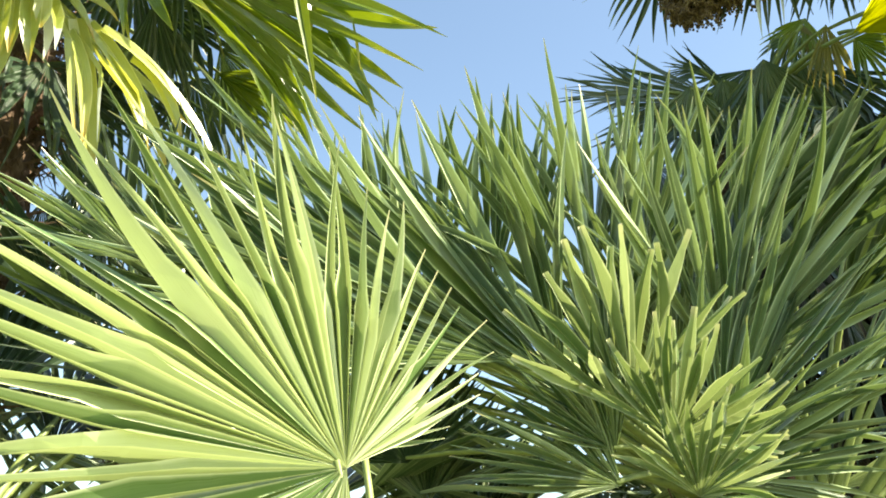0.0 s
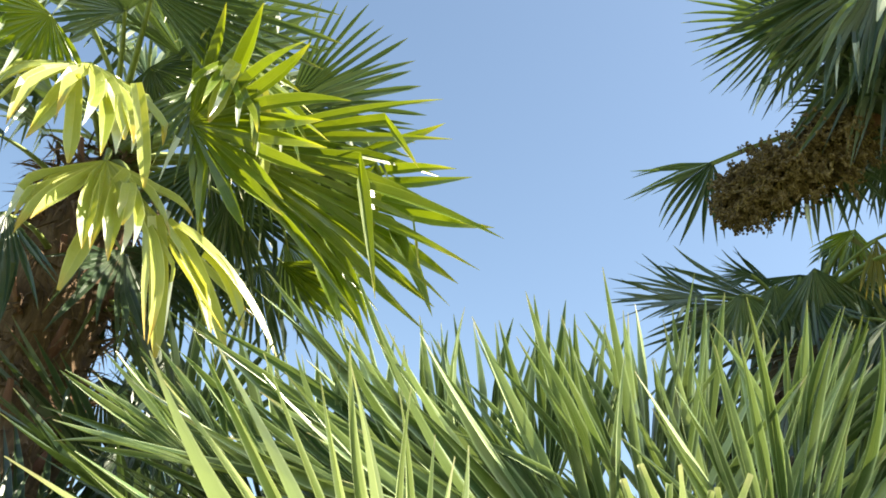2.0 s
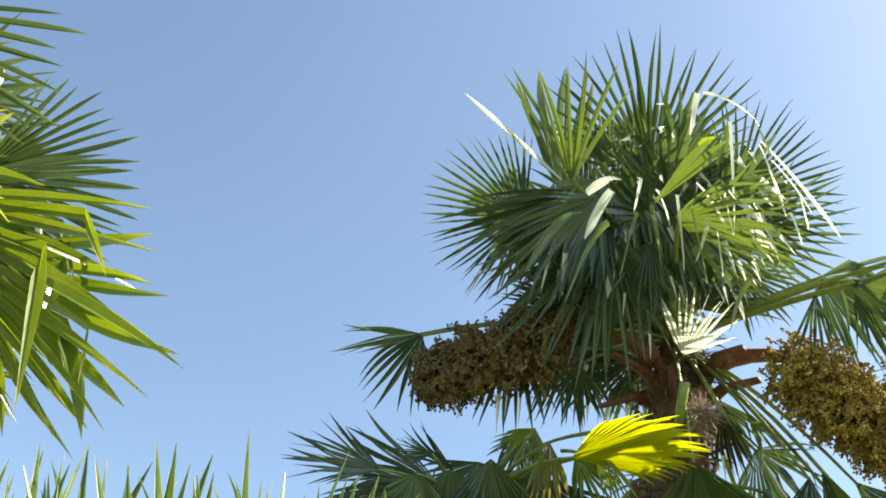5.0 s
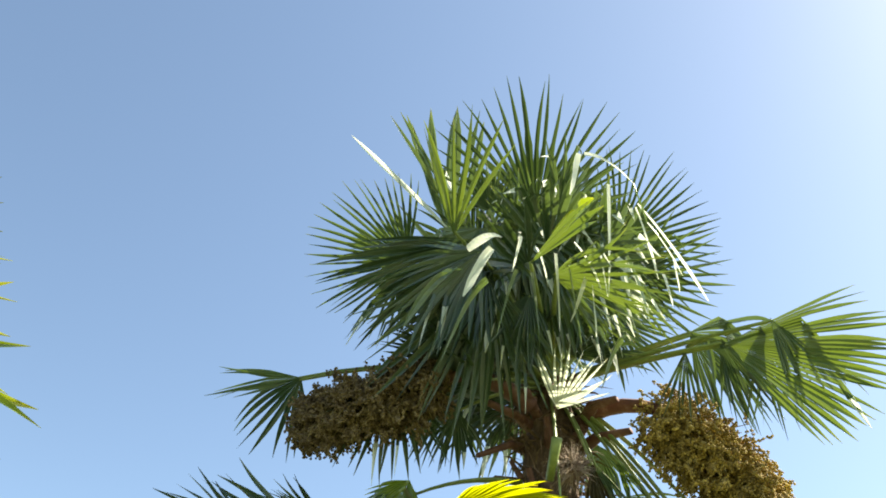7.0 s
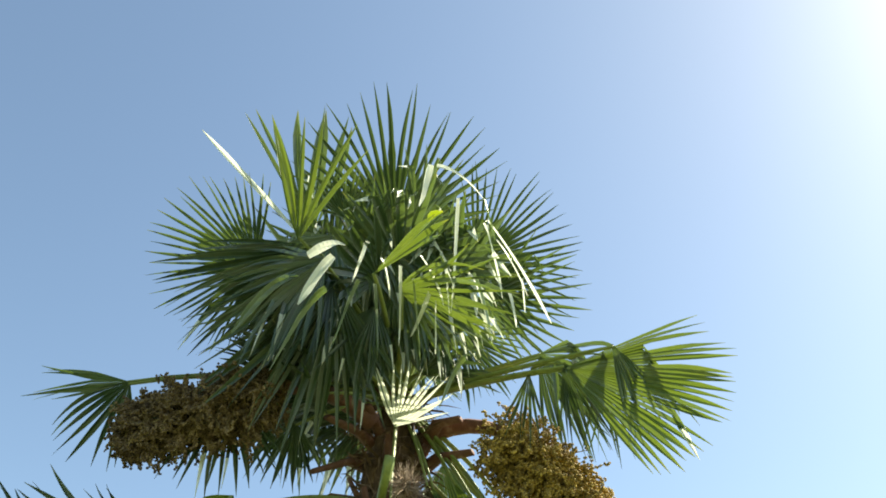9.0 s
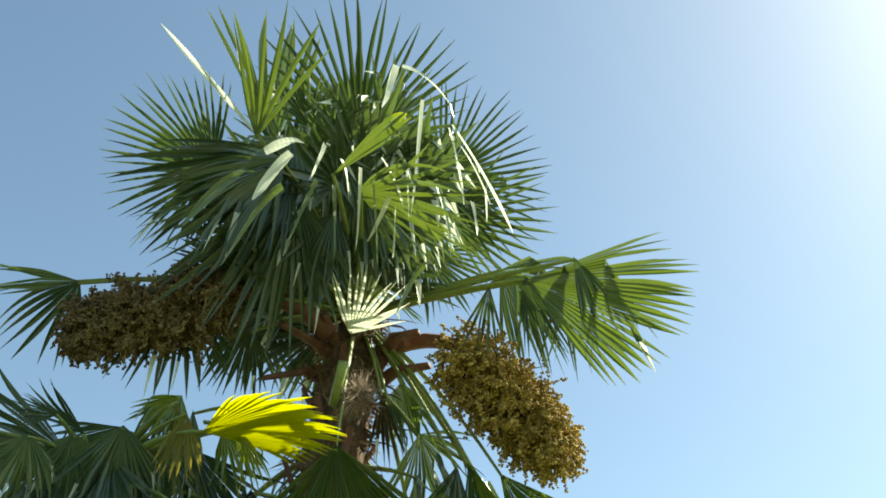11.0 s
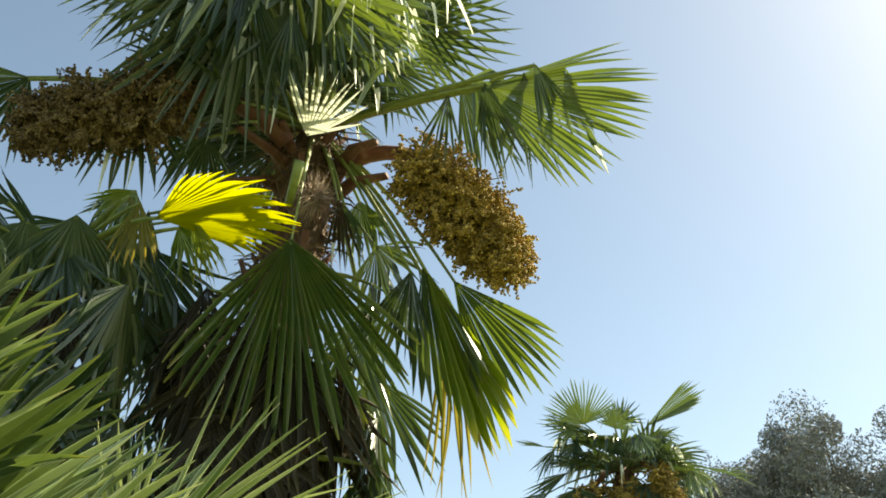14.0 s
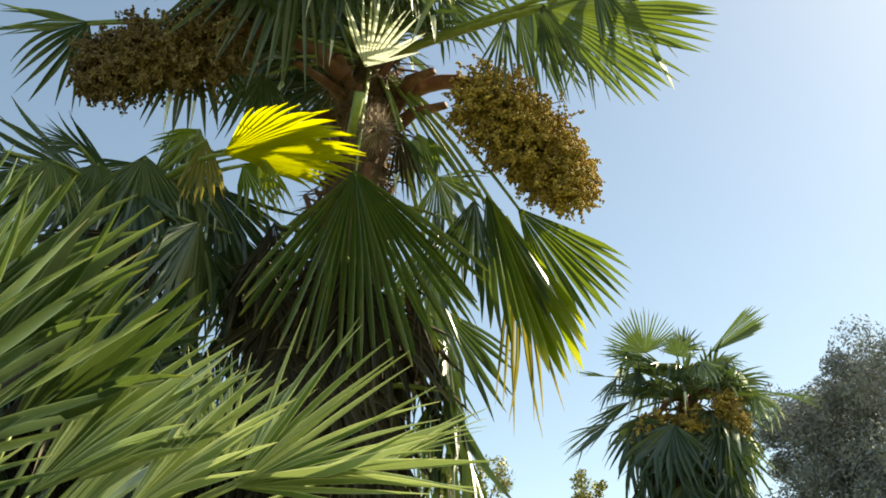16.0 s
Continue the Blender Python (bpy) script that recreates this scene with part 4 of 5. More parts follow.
frond(lime_palm, (-0.733, 1.839, 3.029), (-0.296, 1.803, 3.040), (-0.063, -0.909, -0.410), 170, 15, LIME, cup=0.1, droop=0.3, snap=0.25, split=0.45, wild=0.18)
frond(lime_palm, (-0.582, 2.165, 3.379), (-0.156, 2.241, 3.505), (0.307, -0.742, -0.596), 140, 22, LEAF, cup=0.1, droop=0.05, snap=0.02, split=0.48, narrow=0.6, taper=0.72, wild=0.1, pleat=0.6)
frond(lime_palm, (-0.719, 1.954, 3.063), (0.092, 2.272, 2.985), (0.319, -0.894, -0.316), 66, 14, LIME, cup=0.1, droop=0.3, snap=0.2, snap_from=0.6, split=0.4, narrow=1.1, wild=0.14)
frond(lime_palm, (-0.863, 1.637, 3.335), (-0.342, 1.730, 3.482), (0.286, -0.823, -0.490), 130, 24, LEAF, cup=0.15, droop=0.1, snap=0.08, split=0.48, narrow=0.6, taper=0.72, wild=0.1, pleat=0.6)
frond(lime_palm, (-0.937, 1.697, 3.305), (-1.029, 1.443, 3.400), (0.512, -0.458, -0.727), 180, 29, LEAF, cup=0.15, droop=0.1, snap=0.1, wild=0.18)
frond(lime_palm, (-0.959, 1.662, 3.081), (-0.777, 1.485, 2.828), (0.332, -0.643, 0.690), 200, 15, PALE, cup=-0.3, droop=1.8, snap=0.8, snap_from=0.3, split=0.4, narrow=1.1, wild=0.18)
frond(lime_palm, (-0.929, 1.831, 2.890), (-0.816, 1.631, 2.583), (0.220, -0.779, 0.587), 150, 12, PALE, cup=-0.3, droop=1.6, snap=0.5, snap_from=0.3, split=0.45, pleat=0.5, wild=0.18)
frond(lime_palm, (-0.875, 1.888, 2.853), (-0.474, 2.036, 2.452), (0.726, -0.337, 0.599), 62, 9, PALE, cup=-0.2, droop=0.7, snap=0.25, split=0.35, narrow=1.2, wild=0.18)
frond(lime_palm, (-0.698, 2.143, 2.990), (-0.456, 2.332, 2.810), (0.170, -0.785, -0.596), 160, 26, DARK_SHADE, cup=0.1, droop=0.4, snap=0.2, wild=0.18)
frond(lime_palm, (-0.803, 2.179, 3.153), (-0.708, 2.367, 2.805), (0.313, -0.869, -0.383), 170, 26, DARK_SHADE, cup=0.1, droop=0.4, snap=0.2, wild=0.18)
frond(lime_palm, (-0.574, 2.375, 2.986), (-0.327, 2.535, 2.810), (0.116, -0.811, -0.573), 120, 19, LEAF, cup=0.1, droop=0.3, snap=0.1, wild=0.18)
frond(lime_palm, (-0.950, 2.414, 2.974), (-0.858, 2.616, 2.638), (0.368, -0.838, -0.402), 160, 26, DARK_SHADE, cup=0.1, droop=0.4, snap=0.1, wild=0.18)
frond(lime_palm, (-1.118, 2.356, 2.923), (-1.024, 2.571, 2.564), (0.423, -0.822, -0.382), 160, 26, DARK_SHADE, cup=0.1, droop=0.4, snap=0.1, wild=0.18)
frond(lime_palm, (-0.710, 2.562, 2.997), (-0.586, 2.701, 2.661), (0.243, -0.924, -0.295), 140, 26, DARK_SHADE, cup=0.1, droop=0.4, snap=0.1, wild=0.18)
frond(lime_palm, (-1.039, 1.548, 3.141), (-1.191, 1.574, 2.977), (0.520, -0.631, -0.576), 170, 18, LIME, cup=0.1, droop=0.4, snap=0.2, wild=0.18)
frond(lime_palm, (-0.638, 1.789, 3.229), (-0.395, 1.888, 2.973), (0.685, -0.595, 0.420), 150, 15, LIME, cup=-0.1, droop=0.6, snap=0.3, wild=0.18)
frond(lime_palm, (-0.724, 1.860, 3.179), (-0.601, 1.948, 2.866), (0.715, -0.694, 0.084), 150, 22, LEAF, cup=-0.1, droop=0.6, snap=0.3, wild=0.18)
frond(lime_palm, (-0.632, 2.062, 3.145), (-0.337, 2.171, 2.942), (0.054, -0.911, -0.410), 140, 22, LEAF, cup=-0.1, droop=0.4, snap=0.2, wild=0.18)
frond(lime_palm, (-0.799, 1.890, 3.424), (-0.612, 1.905, 3.502), (0.324, -0.682, -0.656), 170, 26, DARK_SHADE, cup=0.1, droop=0.3, snap=0.2, wild=0.18)
frond(lime_palm, (-0.985, 1.990, 3.361), (-0.824, 2.186, 3.222), (0.381, -0.722, -0.578), 170, 26, DARK_SHADE, cup=0.1, droop=0.3, snap=0.2, wild=0.18)
frond(lime_palm, (-0.544, 2.202, 3.085), (0.061, 2.414, 2.934), (0.255, -0.926, -0.280), 100, 14, LIME, cup=0.2, droop=0.3, snap=0.08, split=0.5, wild=0.18)
frond(lime_palm, (-0.635, 2.103, 3.264), (-0.115, 2.243, 3.265), (0.243, -0.900, -0.361), 80, 16, LEAF, cup=0.1, droop=0.15, snap=0.1, split=0.45, wild=0.12)
frond(lime_palm, (-0.570, 2.366, 2.899), (-0.268, 2.490, 2.812), (0.226, -0.866, -0.447), 60, 7, LIME, cup=0.1, droop=0.3, snap=0.1, split=0.4, wild=0.14)
strap(lime_palm, (-0.834, 1.795, 2.827), (-0.949, 1.851, 2.501), 0.04, 0.05, PALE)
strap(lime_palm, (-0.771, 1.879, 2.750), (-0.730, 2.012, 2.402), 0.03, 0.05, PALE)
strap(lime_palm, (-0.745, 1.895, 2.745), (-0.564, 2.066, 2.440), 0.04, 0.04, PALE)
strap(lime_palm, (-0.718, 1.911, 2.740), (-0.438, 2.103, 2.454), 0.05, 0.04, PALE)
strap(lime_palm, (-0.924, 1.568, 2.960), (-0.918, 1.658, 2.753), 0.02, 0.04, PALE)
strap(lime_palm, (-0.862, 1.599, 2.973), (-0.804, 1.670, 2.838), 0.02, 0.04, PALE)
strap(lime_palm, (-0.797, 1.628, 2.987), (-0.760, 1.754, 2.753), 0.02, 0.035, PALE)
strap(lime_palm, (-0.533, 1.787, 3.123), (-0.512, 1.909, 2.884), 0.02, 0.035, PALE)
strap(lime_palm, (-0.598, 1.730, 3.157), (-0.652, 1.776, 2.986), 0.02, 0.045, PALE)
strap(lime_palm, (-0.811, 1.774, 2.779), (-0.805, 1.786, 2.660), 0.02, 0.04, PALE)
strap(lime_palm, (-0.654, 1.967, 2.694), (-0.529, 2.047, 2.515), 0.04, 0.035, PALE)
skirt(lime_palm, 2.7, 3.1, 8, DARK_SHADE, 0.42, 15, out=0.3)
skirt(lime_palm, 1.5, 2.8, 14, DARK_SHADE, 0.5, 35, out=0.3, bare=(0.3, -0.95, 0))
rosette(lime_palm, (-1.154, 2.376, 3.280), 22, 0.5, 0.45, LEAF, 16, 0, 80, droop=0.5, snap=0.35)

# ---- the young palms close by ----
young_palm = palm_tree("young_fan_palm", (0.72, 1.82, 0.0), (0.70, 1.79, 1.62), "young fan palm with dense upright grey-green leaves", 0.09, 14, "palm shrub", 300)
tagged(young_palm, group="young fan palms")
frond(young_palm, (0.485, 1.656, 1.857), (0.417, 1.557, 2.434), (0.206, -0.968, -0.141), 86, 19, GREY, cup=0.3, droop=0.0, snap=0.0, pleat=0.9, split=0.2, narrow=2.3, taper=0.5, wild=0.2, roll=0.65)
frond(young_palm, (0.402, 1.605, 1.801), (0.024, 1.466, 2.276), (0.184, -0.973, -0.139), 69, 14, GREY, cup=0.3, droop=0.05, snap=0.0, pleat=0.9, split=0.2, narrow=2.3, taper=0.5, wild=0.2, roll=0.65)
frond(young_palm, (0.369, 1.697, 1.863), (-0.281, 1.468, 2.113), (0.374, -0.917, 0.139), 57, 13, GREY, cup=0.3, droop=0.05, snap=0.0, pleat=0.9, split=0.2, narrow=2.3, taper=0.5, wild=0.2, roll=0.65)
frond(young_palm, (0.301, 1.554, 1.827), (-0.339, 1.336, 1.961), (0.354, -0.913, 0.202), 51, 12, GREY, cup=0.3, droop=0.1, snap=0.0, pleat=0.9, split=0.2, narrow=2.3, taper=0.5, wild=0.2, roll=0.65)
frond(young_palm, (0.166, 1.821, 1.984), (-0.501, 1.511, 2.198), (0.431, -0.901, 0.040), 57, 13, GREY, cup=0.3, droop=0.05, snap=0.0, pleat=0.9, split=0.2, narrow=2.3, taper=0.5, wild=0.2, roll=0.65)
frond(young_palm, (0.094, 1.892, 1.891), (-0.579, 1.547, 2.017), (0.470, -0.873, 0.129), 51, 12, GREY, cup=0.3, droop=0.05, snap=0.0, pleat=0.9, split=0.2, narrow=2.3, taper=0.5, wild=0.2, roll=0.65)
frond(young_palm, (0.191, 1.845, 1.895), (-0.249, 1.628, 2.286), (0.382, -0.920, -0.081), 69, 14, GREY, cup=0.3, droop=0.05, snap=0.0, pleat=0.9, split=0.2, narrow=2.3, taper=0.5, wild=0.2, roll=0.65)
frond(young_palm, (-0.148, 1.920, 1.830), (-0.700, 1.567, 1.932), (0.554, -0.814, 0.176), 55, 20, DARK_SHADE, cup=0.3, droop=0.05, snap=0.0, split=0.45, pleat=0.5, taper=0.2)
frond(young_palm, (0.690, 1.600, 1.828), (0.788, 1.468, 2.346), (0.006, -0.969, -0.248), 114, 25, GREY, cup=0.3, droop=0.0, snap=0.0, pleat=0.9, split=0.2, narrow=2.3, taper=0.5, wild=0.2, roll=0.65)
frond(young_palm, (0.626, 1.715, 1.852), (0.614, 1.616, 2.382), (-0.033, -0.982, -0.184), 103, 24, GREY, cup=0.3, droop=0.0, snap=0.0, pleat=0.9, split=0.2, narrow=2.3, taper=0.5, wild=0.2, roll=0.65)
frond(young_palm, (0.659, 1.550, 1.700), (0.922, 1.453, 2.031), (-0.215, -0.970, -0.114), 103, 24, GREY, cup=0.2, droop=0.05, snap=0.0, split=0.2, narrow=2.3, taper=0.5, wild=0.2, roll=0.65, pleat=0.9)
frond(young_palm, (0.623, 1.496, 1.629), (0.912, 1.424, 1.775), (-0.114, -0.961, -0.249), 92, 20, GREY, cup=0.2, droop=0.1, snap=0.0, split=0.2, narrow=2.3, taper=0.5, wild=0.2, roll=0.65, pleat=0.9)
frond(young_palm, (0.496, 1.457, 1.717), (0.434, 1.333, 1.994), (0.229, -0.906, -0.356), 103, 15, SOFT, cup=0.35, droop=0.0, snap=0.0, blunt=0.35, split=0.14, narrow=4.6, taper=0.65, wild=0.2, roll=0.5, pleat=0.9)
frond(young_palm, (0.545, 1.404, 1.674), (0.615, 1.297, 1.840), (-0.315, -0.852, -0.419), 149, 20, SOFT, cup=0.35, droop=0.0, snap=0.0, blunt=0.4, split=0.14, narrow=4.6, taper=0.65, wild=0.2, roll=0.5, pleat=0.9)
frond(young_palm, (0.469, 1.469, 1.665), (0.322, 1.389, 1.860), (0.297, -0.941, -0.163), 92, 20, GREY, cup=0.35, droop=0.0, snap=0.0, split=0.2, narrow=2.3, taper=0.5, wild=0.2, roll=0.65, pleat=0.9)
frond(young_palm, (0.477, 1.476, 1.613), (0.209, 1.417, 1.754), (0.246, -0.967, 0.070), 92, 20, GREY, cup=0.3, droop=0.05, snap=0.0, pleat=0.9, split=0.2, narrow=2.3, taper=0.5, wild=0.2, roll=0.65)
frond(young_palm, (0.571, 1.358, 1.588), (0.630, 1.270, 1.718), (-0.216, -0.852, -0.477), 161, 22, SOFT, cup=0.3, droop=0.0, snap=0.0, blunt=0.2, split=0.14, narrow=4.6, taper=0.65, wild=0.2, roll=0.5, pleat=0.9)
frond(young_palm, (0.114, 1.779, 1.677), (0.009, 1.760, 1.963), (0.215, -0.977, 0.010), 150, 26, DARK_SHADE, cup=0.2, droop=0.1, snap=0.05, pleat=0.9)
frond(young_palm, (-0.289, 1.872, 1.889), (-0.408, 1.759, 2.126), (0.450, -0.873, -0.190), 150, 30, DARK_SHADE, cup=0.2, droop=0.2, snap=0.05, pleat=0.9)
frond(young_palm, (0.064, 1.924, 1.961), (-0.113, 1.813, 2.206), (0.283, -0.934, -0.215), 138, 29, GREY, cup=0.2, droop=0.05, snap=0.0, split=0.2, narrow=2.3, taper=0.5, wild=0.2, roll=0.65, pleat=0.9)
frond(young_palm, (-0.337, 1.738, 1.990), (-0.613, 1.603, 2.242), (0.487, -0.871, 0.065), 48, 10, GREY, cup=0.3, droop=0.03, snap=0.0, pleat=0.9, split=0.24, narrow=2.4, taper=0.5, wild=0.18, roll=0.5)
frond(young_palm, (-0.252, 1.813, 1.996), (-0.504, 1.684, 2.309), (0.484, -0.875, 0.026), 48, 10, GREY, cup=0.3, droop=0.03, snap=0.0, pleat=0.9, split=0.24, narrow=2.4, taper=0.5, wild=0.18, roll=0.5)
frond(young_palm, (-0.123, 1.740, 1.990), (-0.318, 1.651, 2.280), (0.436, -0.900, 0.017), 48, 10, GREY, cup=0.3, droop=0.03, snap=0.0, pleat=0.9, split=0.24, narrow=2.4, taper=0.5, wild=0.18, roll=0.5)
frond(young_palm, (-0.052, 1.845, 2.036), (-0.190, 1.744, 2.402), (0.445, -0.892, -0.077), 48, 10, GREY, cup=0.3, droop=0.03, snap=0.0, pleat=0.9, split=0.24, narrow=2.4, taper=0.5, wild=0.18, roll=0.5)
frond(young_palm, (0.069, 1.810, 2.026), (-0.048, 1.719, 2.396), (0.398, -0.912, -0.097), 48, 10, GREY, cup=0.3, droop=0.03, snap=0.0, pleat=0.9, split=0.24, narrow=2.4, taper=0.5, wild=0.18, roll=0.5)
frond(young_palm, (0.158, 1.862, 2.049), (0.073, 1.756, 2.467), (0.370, -0.916, -0.156), 48, 10, GREY, cup=0.3, droop=0.03, snap=0.0, pleat=0.9, split=0.24, narrow=2.4, taper=0.5, wild=0.18, roll=0.5)
frond(young_palm, (0.275, 1.765, 2.025), (0.241, 1.661, 2.449), (0.321, -0.925, -0.204), 48, 10, GREY, cup=0.3, droop=0.03, snap=0.0, pleat=0.9, split=0.24, narrow=2.4, taper=0.5, wild=0.18, roll=0.5)
frond(young_palm, (0.359, 1.709, 2.030), (0.338, 1.633, 2.385), (0.275, -0.943, -0.186), 48, 10, GREY, cup=0.3, droop=0.03, snap=0.0, pleat=0.9, split=0.24, narrow=2.4, taper=0.5, wild=0.18, roll=0.5)
frond(young_palm, (0.465, 1.696, 2.036), (0.449, 1.605, 2.421), (0.221, -0.951, -0.219), 48, 10, GREY, cup=0.3, droop=0.03, snap=0.0, pleat=0.9, split=0.24, narrow=2.4, taper=0.5, wild=0.18, roll=0.5)
frond(young_palm, (0.578, 1.726, 2.055), (0.602, 1.619, 2.453), (0.166, -0.950, -0.266), 48, 10, GREY, cup=0.3, droop=0.03, snap=0.0, pleat=0.9, split=0.24, narrow=2.4, taper=0.5, wild=0.18, roll=0.5)
frond(young_palm, (0.749, 1.677, 2.080), (0.825, 1.574, 2.417), (0.076, -0.948, -0.309), 48, 10, GREY, cup=0.3, droop=0.03, snap=0.0, pleat=0.9, split=0.24, narrow=2.4, taper=0.5, wild=0.18, roll=0.5)
frond(young_palm, (-0.386, 1.607, 2.013), (-0.666, 1.496, 2.132), (0.403, -0.909, 0.104), 48, 10, GREY, cup=0.3, droop=0.03, snap=0.0, pleat=0.9, split=0.24, narrow=2.4, taper=0.5, wild=0.18, roll=0.5)
frond(young_palm, (-0.066, 1.646, 1.993), (-0.370, 1.568, 2.156), (0.290, -0.953, 0.090), 48, 10, GREY, cup=0.3, droop=0.03, snap=0.0, pleat=0.9, split=0.24, narrow=2.4, taper=0.5, wild=0.18, roll=0.5)
for x, y, top, seed, turn in ((0.74, 1.98, 1.51, 17, (10, 170)), (-0.31, 2.14, 1.41, 28, (0, 180)), (0.25, 2.04, 1.34, 18, (0, 200)), (1.20, 2.09, 1.38, 19, (20, 160)), (-0.80, 1.88, 1.44, 41, (0, 200)), (-0.69, 2.52, 1.85, 43, (0, 360))):
    rear_palm = tagged(palm_tree("young_fan_palm", (x, y, 0.0), (x, y, top), "young fan palm with stiff grey-green leaves, crowded among others", 0.08, 8, "palm shrub", 150), group="young fan palms")
    rosette(rear_palm, (x, y, top), 15, 0.4, 0.5, DARK_SHADE if x < -0.6 else GREY, seed, -3, 65, turn, 110, 18, 0.05, 0.03, 0.42, 0.5)
side_palm = palm_tree("young_fan_palm", (0.85, 1.72, 0.0), (0.85, 1.72, 1.5), "young fan palm with spreading glossy green leaves", 0.08, 10, "palm shrub", 250)
tagged(side_palm, group="young fan palms")
frond(side_palm, (0.825, 1.633, 2.040), (1.010, 1.413, 2.286), (-0.357, -0.787, 0.503), 70, 11, LEAF, cup=0.15, droop=0.08, snap=0.0, split=0.4, narrow=0.95, taper=0.45, pleat=1.15, wild=0.14, roll=0.8, thick=0.007)
frond(side_palm, (0.898, 1.606, 1.940), (1.093, 1.389, 2.194), (-0.443, -0.812, 0.380), 64, 10, LEAF, cup=0.15, droop=0.08, snap=0.0, split=0.4, narrow=0.95, taper=0.45, pleat=1.15, wild=0.14, roll=0.8, thick=0.007)
frond(side_palm, (0.770, 1.715, 2.110), (0.957, 1.538, 2.385), (-0.372, -0.739, 0.562), 60, 9, LEAF, cup=0.15, droop=0.08, snap=0.0, split=0.4, narrow=0.95, taper=0.45, pleat=1.15, wild=0.14, roll=0.8, thick=0.007)
frond(side_palm, (0.941, 1.571, 1.848), (1.151, 1.356, 2.111), (-0.099, -0.712, 0.695), 70, 10, GREY, cup=0.15, droop=0.08, snap=0.0, split=0.4, narrow=0.95, taper=0.45, pleat=0.8, wild=0.12, roll=0.55, thick=0.007)
frond(side_palm, (1.021, 1.656, 1.900), (1.261, 1.495, 2.105), (0.017, -0.606, 0.795), 80, 11, GREY, cup=0.15, droop=0.08, snap=0.0, split=0.4, narrow=0.95, taper=0.45, pleat=0.8, wild=0.12, roll=0.55, thick=0.007)
frond(side_palm, (1.075, 1.507, 1.831), (1.258, 1.355, 2.034), (-0.085, -0.611, 0.787), 80, 11, SOFT, cup=0.15, droop=0.08, snap=0.0, split=0.4, narrow=0.95, taper=0.45, pleat=0.8, wild=0.12, roll=0.55, thick=0.007)
frond(side_palm, (1.260, 1.573, 1.916), (1.534, 1.399, 2.122), (-0.619, -0.705, 0.347), 96, 17, SOFT, cup=0.1, droop=0.1, snap=0.0, split=0.3, narrow=0.9, taper=0.4, pleat=0.9, wild=0.08, roll=0.4, thick=0.007, short=0.05)
frond(side_palm, (1.200, 1.670, 1.930), (1.345, 1.665, 2.175), (-0.584, -0.762, 0.281), 70, 10, GREY, cup=0.1, droop=0.1, snap=0.0, split=0.3, narrow=0.9, taper=0.4, pleat=0.9, wild=0.08, roll=0.4, thick=0.007, short=0.05)
frond(side_palm, (1.241, 1.616, 1.935), (1.203, 1.643, 2.191), (-0.082, -0.990, 0.117), 40, 6, SOFT, cup=0.1, droop=0.1, snap=0.0, split=0.3, narrow=0.9, taper=0.4, pleat=0.9, wild=0.08, roll=0.4, thick=0.007, short=0.05)
frond(side_palm, (1.583, 1.787, 2.033), (1.754, 1.543, 2.147), (-0.152, -0.614, 0.775), 56, 10, SOFT, cup=0.1, droop=0.15, snap=0.0, split=0.3, narrow=0.9, taper=0.4, pleat=0.75, wild=0.1, roll=0.5, thick=0.007)
frond(side_palm, (1.229, 1.577, 1.935), (1.233, 1.536, 2.002), (0.183, -0.843, 0.506), 130, 9, SOFT, cup=0.15, droop=0.08, snap=0.0, split=0.4, narrow=0.95, taper=0.45, pleat=0.8, wild=0.12, roll=0.55, thick=0.007)
frond(side_palm, (1.259, 1.580, 1.931), (1.610, 1.325, 1.974), (0.089, -0.526, 0.846), 50, 8, SOFT, cup=0.15, droop=0.08, snap=0.0, split=0.4, narrow=0.95, taper=0.45, pleat=0.8, wild=0.12, roll=0.55, thick=0.007)
frond(side_palm, (1.015, 1.851, 2.146), (1.212, 1.751, 2.326), (-0.405, -0.818, 0.407), 70, 9, DARK_SHADE, cup=0.15, droop=0.08, snap=0.0, split=0.4, narrow=0.95, taper=0.45, pleat=1.15, wild=0.14, roll=0.8, thick=0.007)
frond(side_palm, (0.888, 1.928, 2.257), (1.061, 1.865, 2.379), (-0.303, -0.809, 0.503), 110, 12, DARK_SHADE, cup=0.15, droop=0.08, snap=0.0, split=0.4, narrow=0.95, taper=0.45, pleat=1.15, wild=0.14, roll=0.8, thick=0.007)
frond(side_palm, (1.074, 1.822, 2.041), (1.160, 1.770, 2.165), (-0.419, -0.819, 0.391), 120, 12, DARK_SHADE, cup=0.15, droop=0.08, snap=0.0, split=0.4, narrow=0.95, taper=0.45, pleat=1.15, wild=0.14, roll=0.8, thick=0.007)
near_palm = palm_tree("young_fan_palm", (0.17, 1.07, 0.0), (0.19, 1.05, 1.11), "small fan palm with one broad pale green sunlit leaf", 0.07, 8, "palm shrub", 200)
tagged(near_palm, group="young fan palms")
frond(near_palm, (0.121, 0.934, 1.562), (-0.231, 0.722, 1.771), (0.589, -0.782, 0.202), 250, 46, SOFT, cup=0.05, droop=0.02, snap=0.0, split=0.5, narrow=0.55, taper=0.1, pleat=1.3, short=0.55, steps=12, wild=0.16, roll=0.7)
frond(near_palm, (0.110, 1.131, 1.606), (0.187, 1.165, 1.730), (0.649, -0.735, -0.195), 90, 12, SOFT, cup=0.1, droop=0.1, snap=0.0, split=0.3)
frond(near_palm, (0.043, 1.228, 1.545), (-0.131, 1.218, 1.687), (0.458, -0.732, 0.505), 120, 20, GREY, cup=0.2, droop=0.1, snap=0.0)

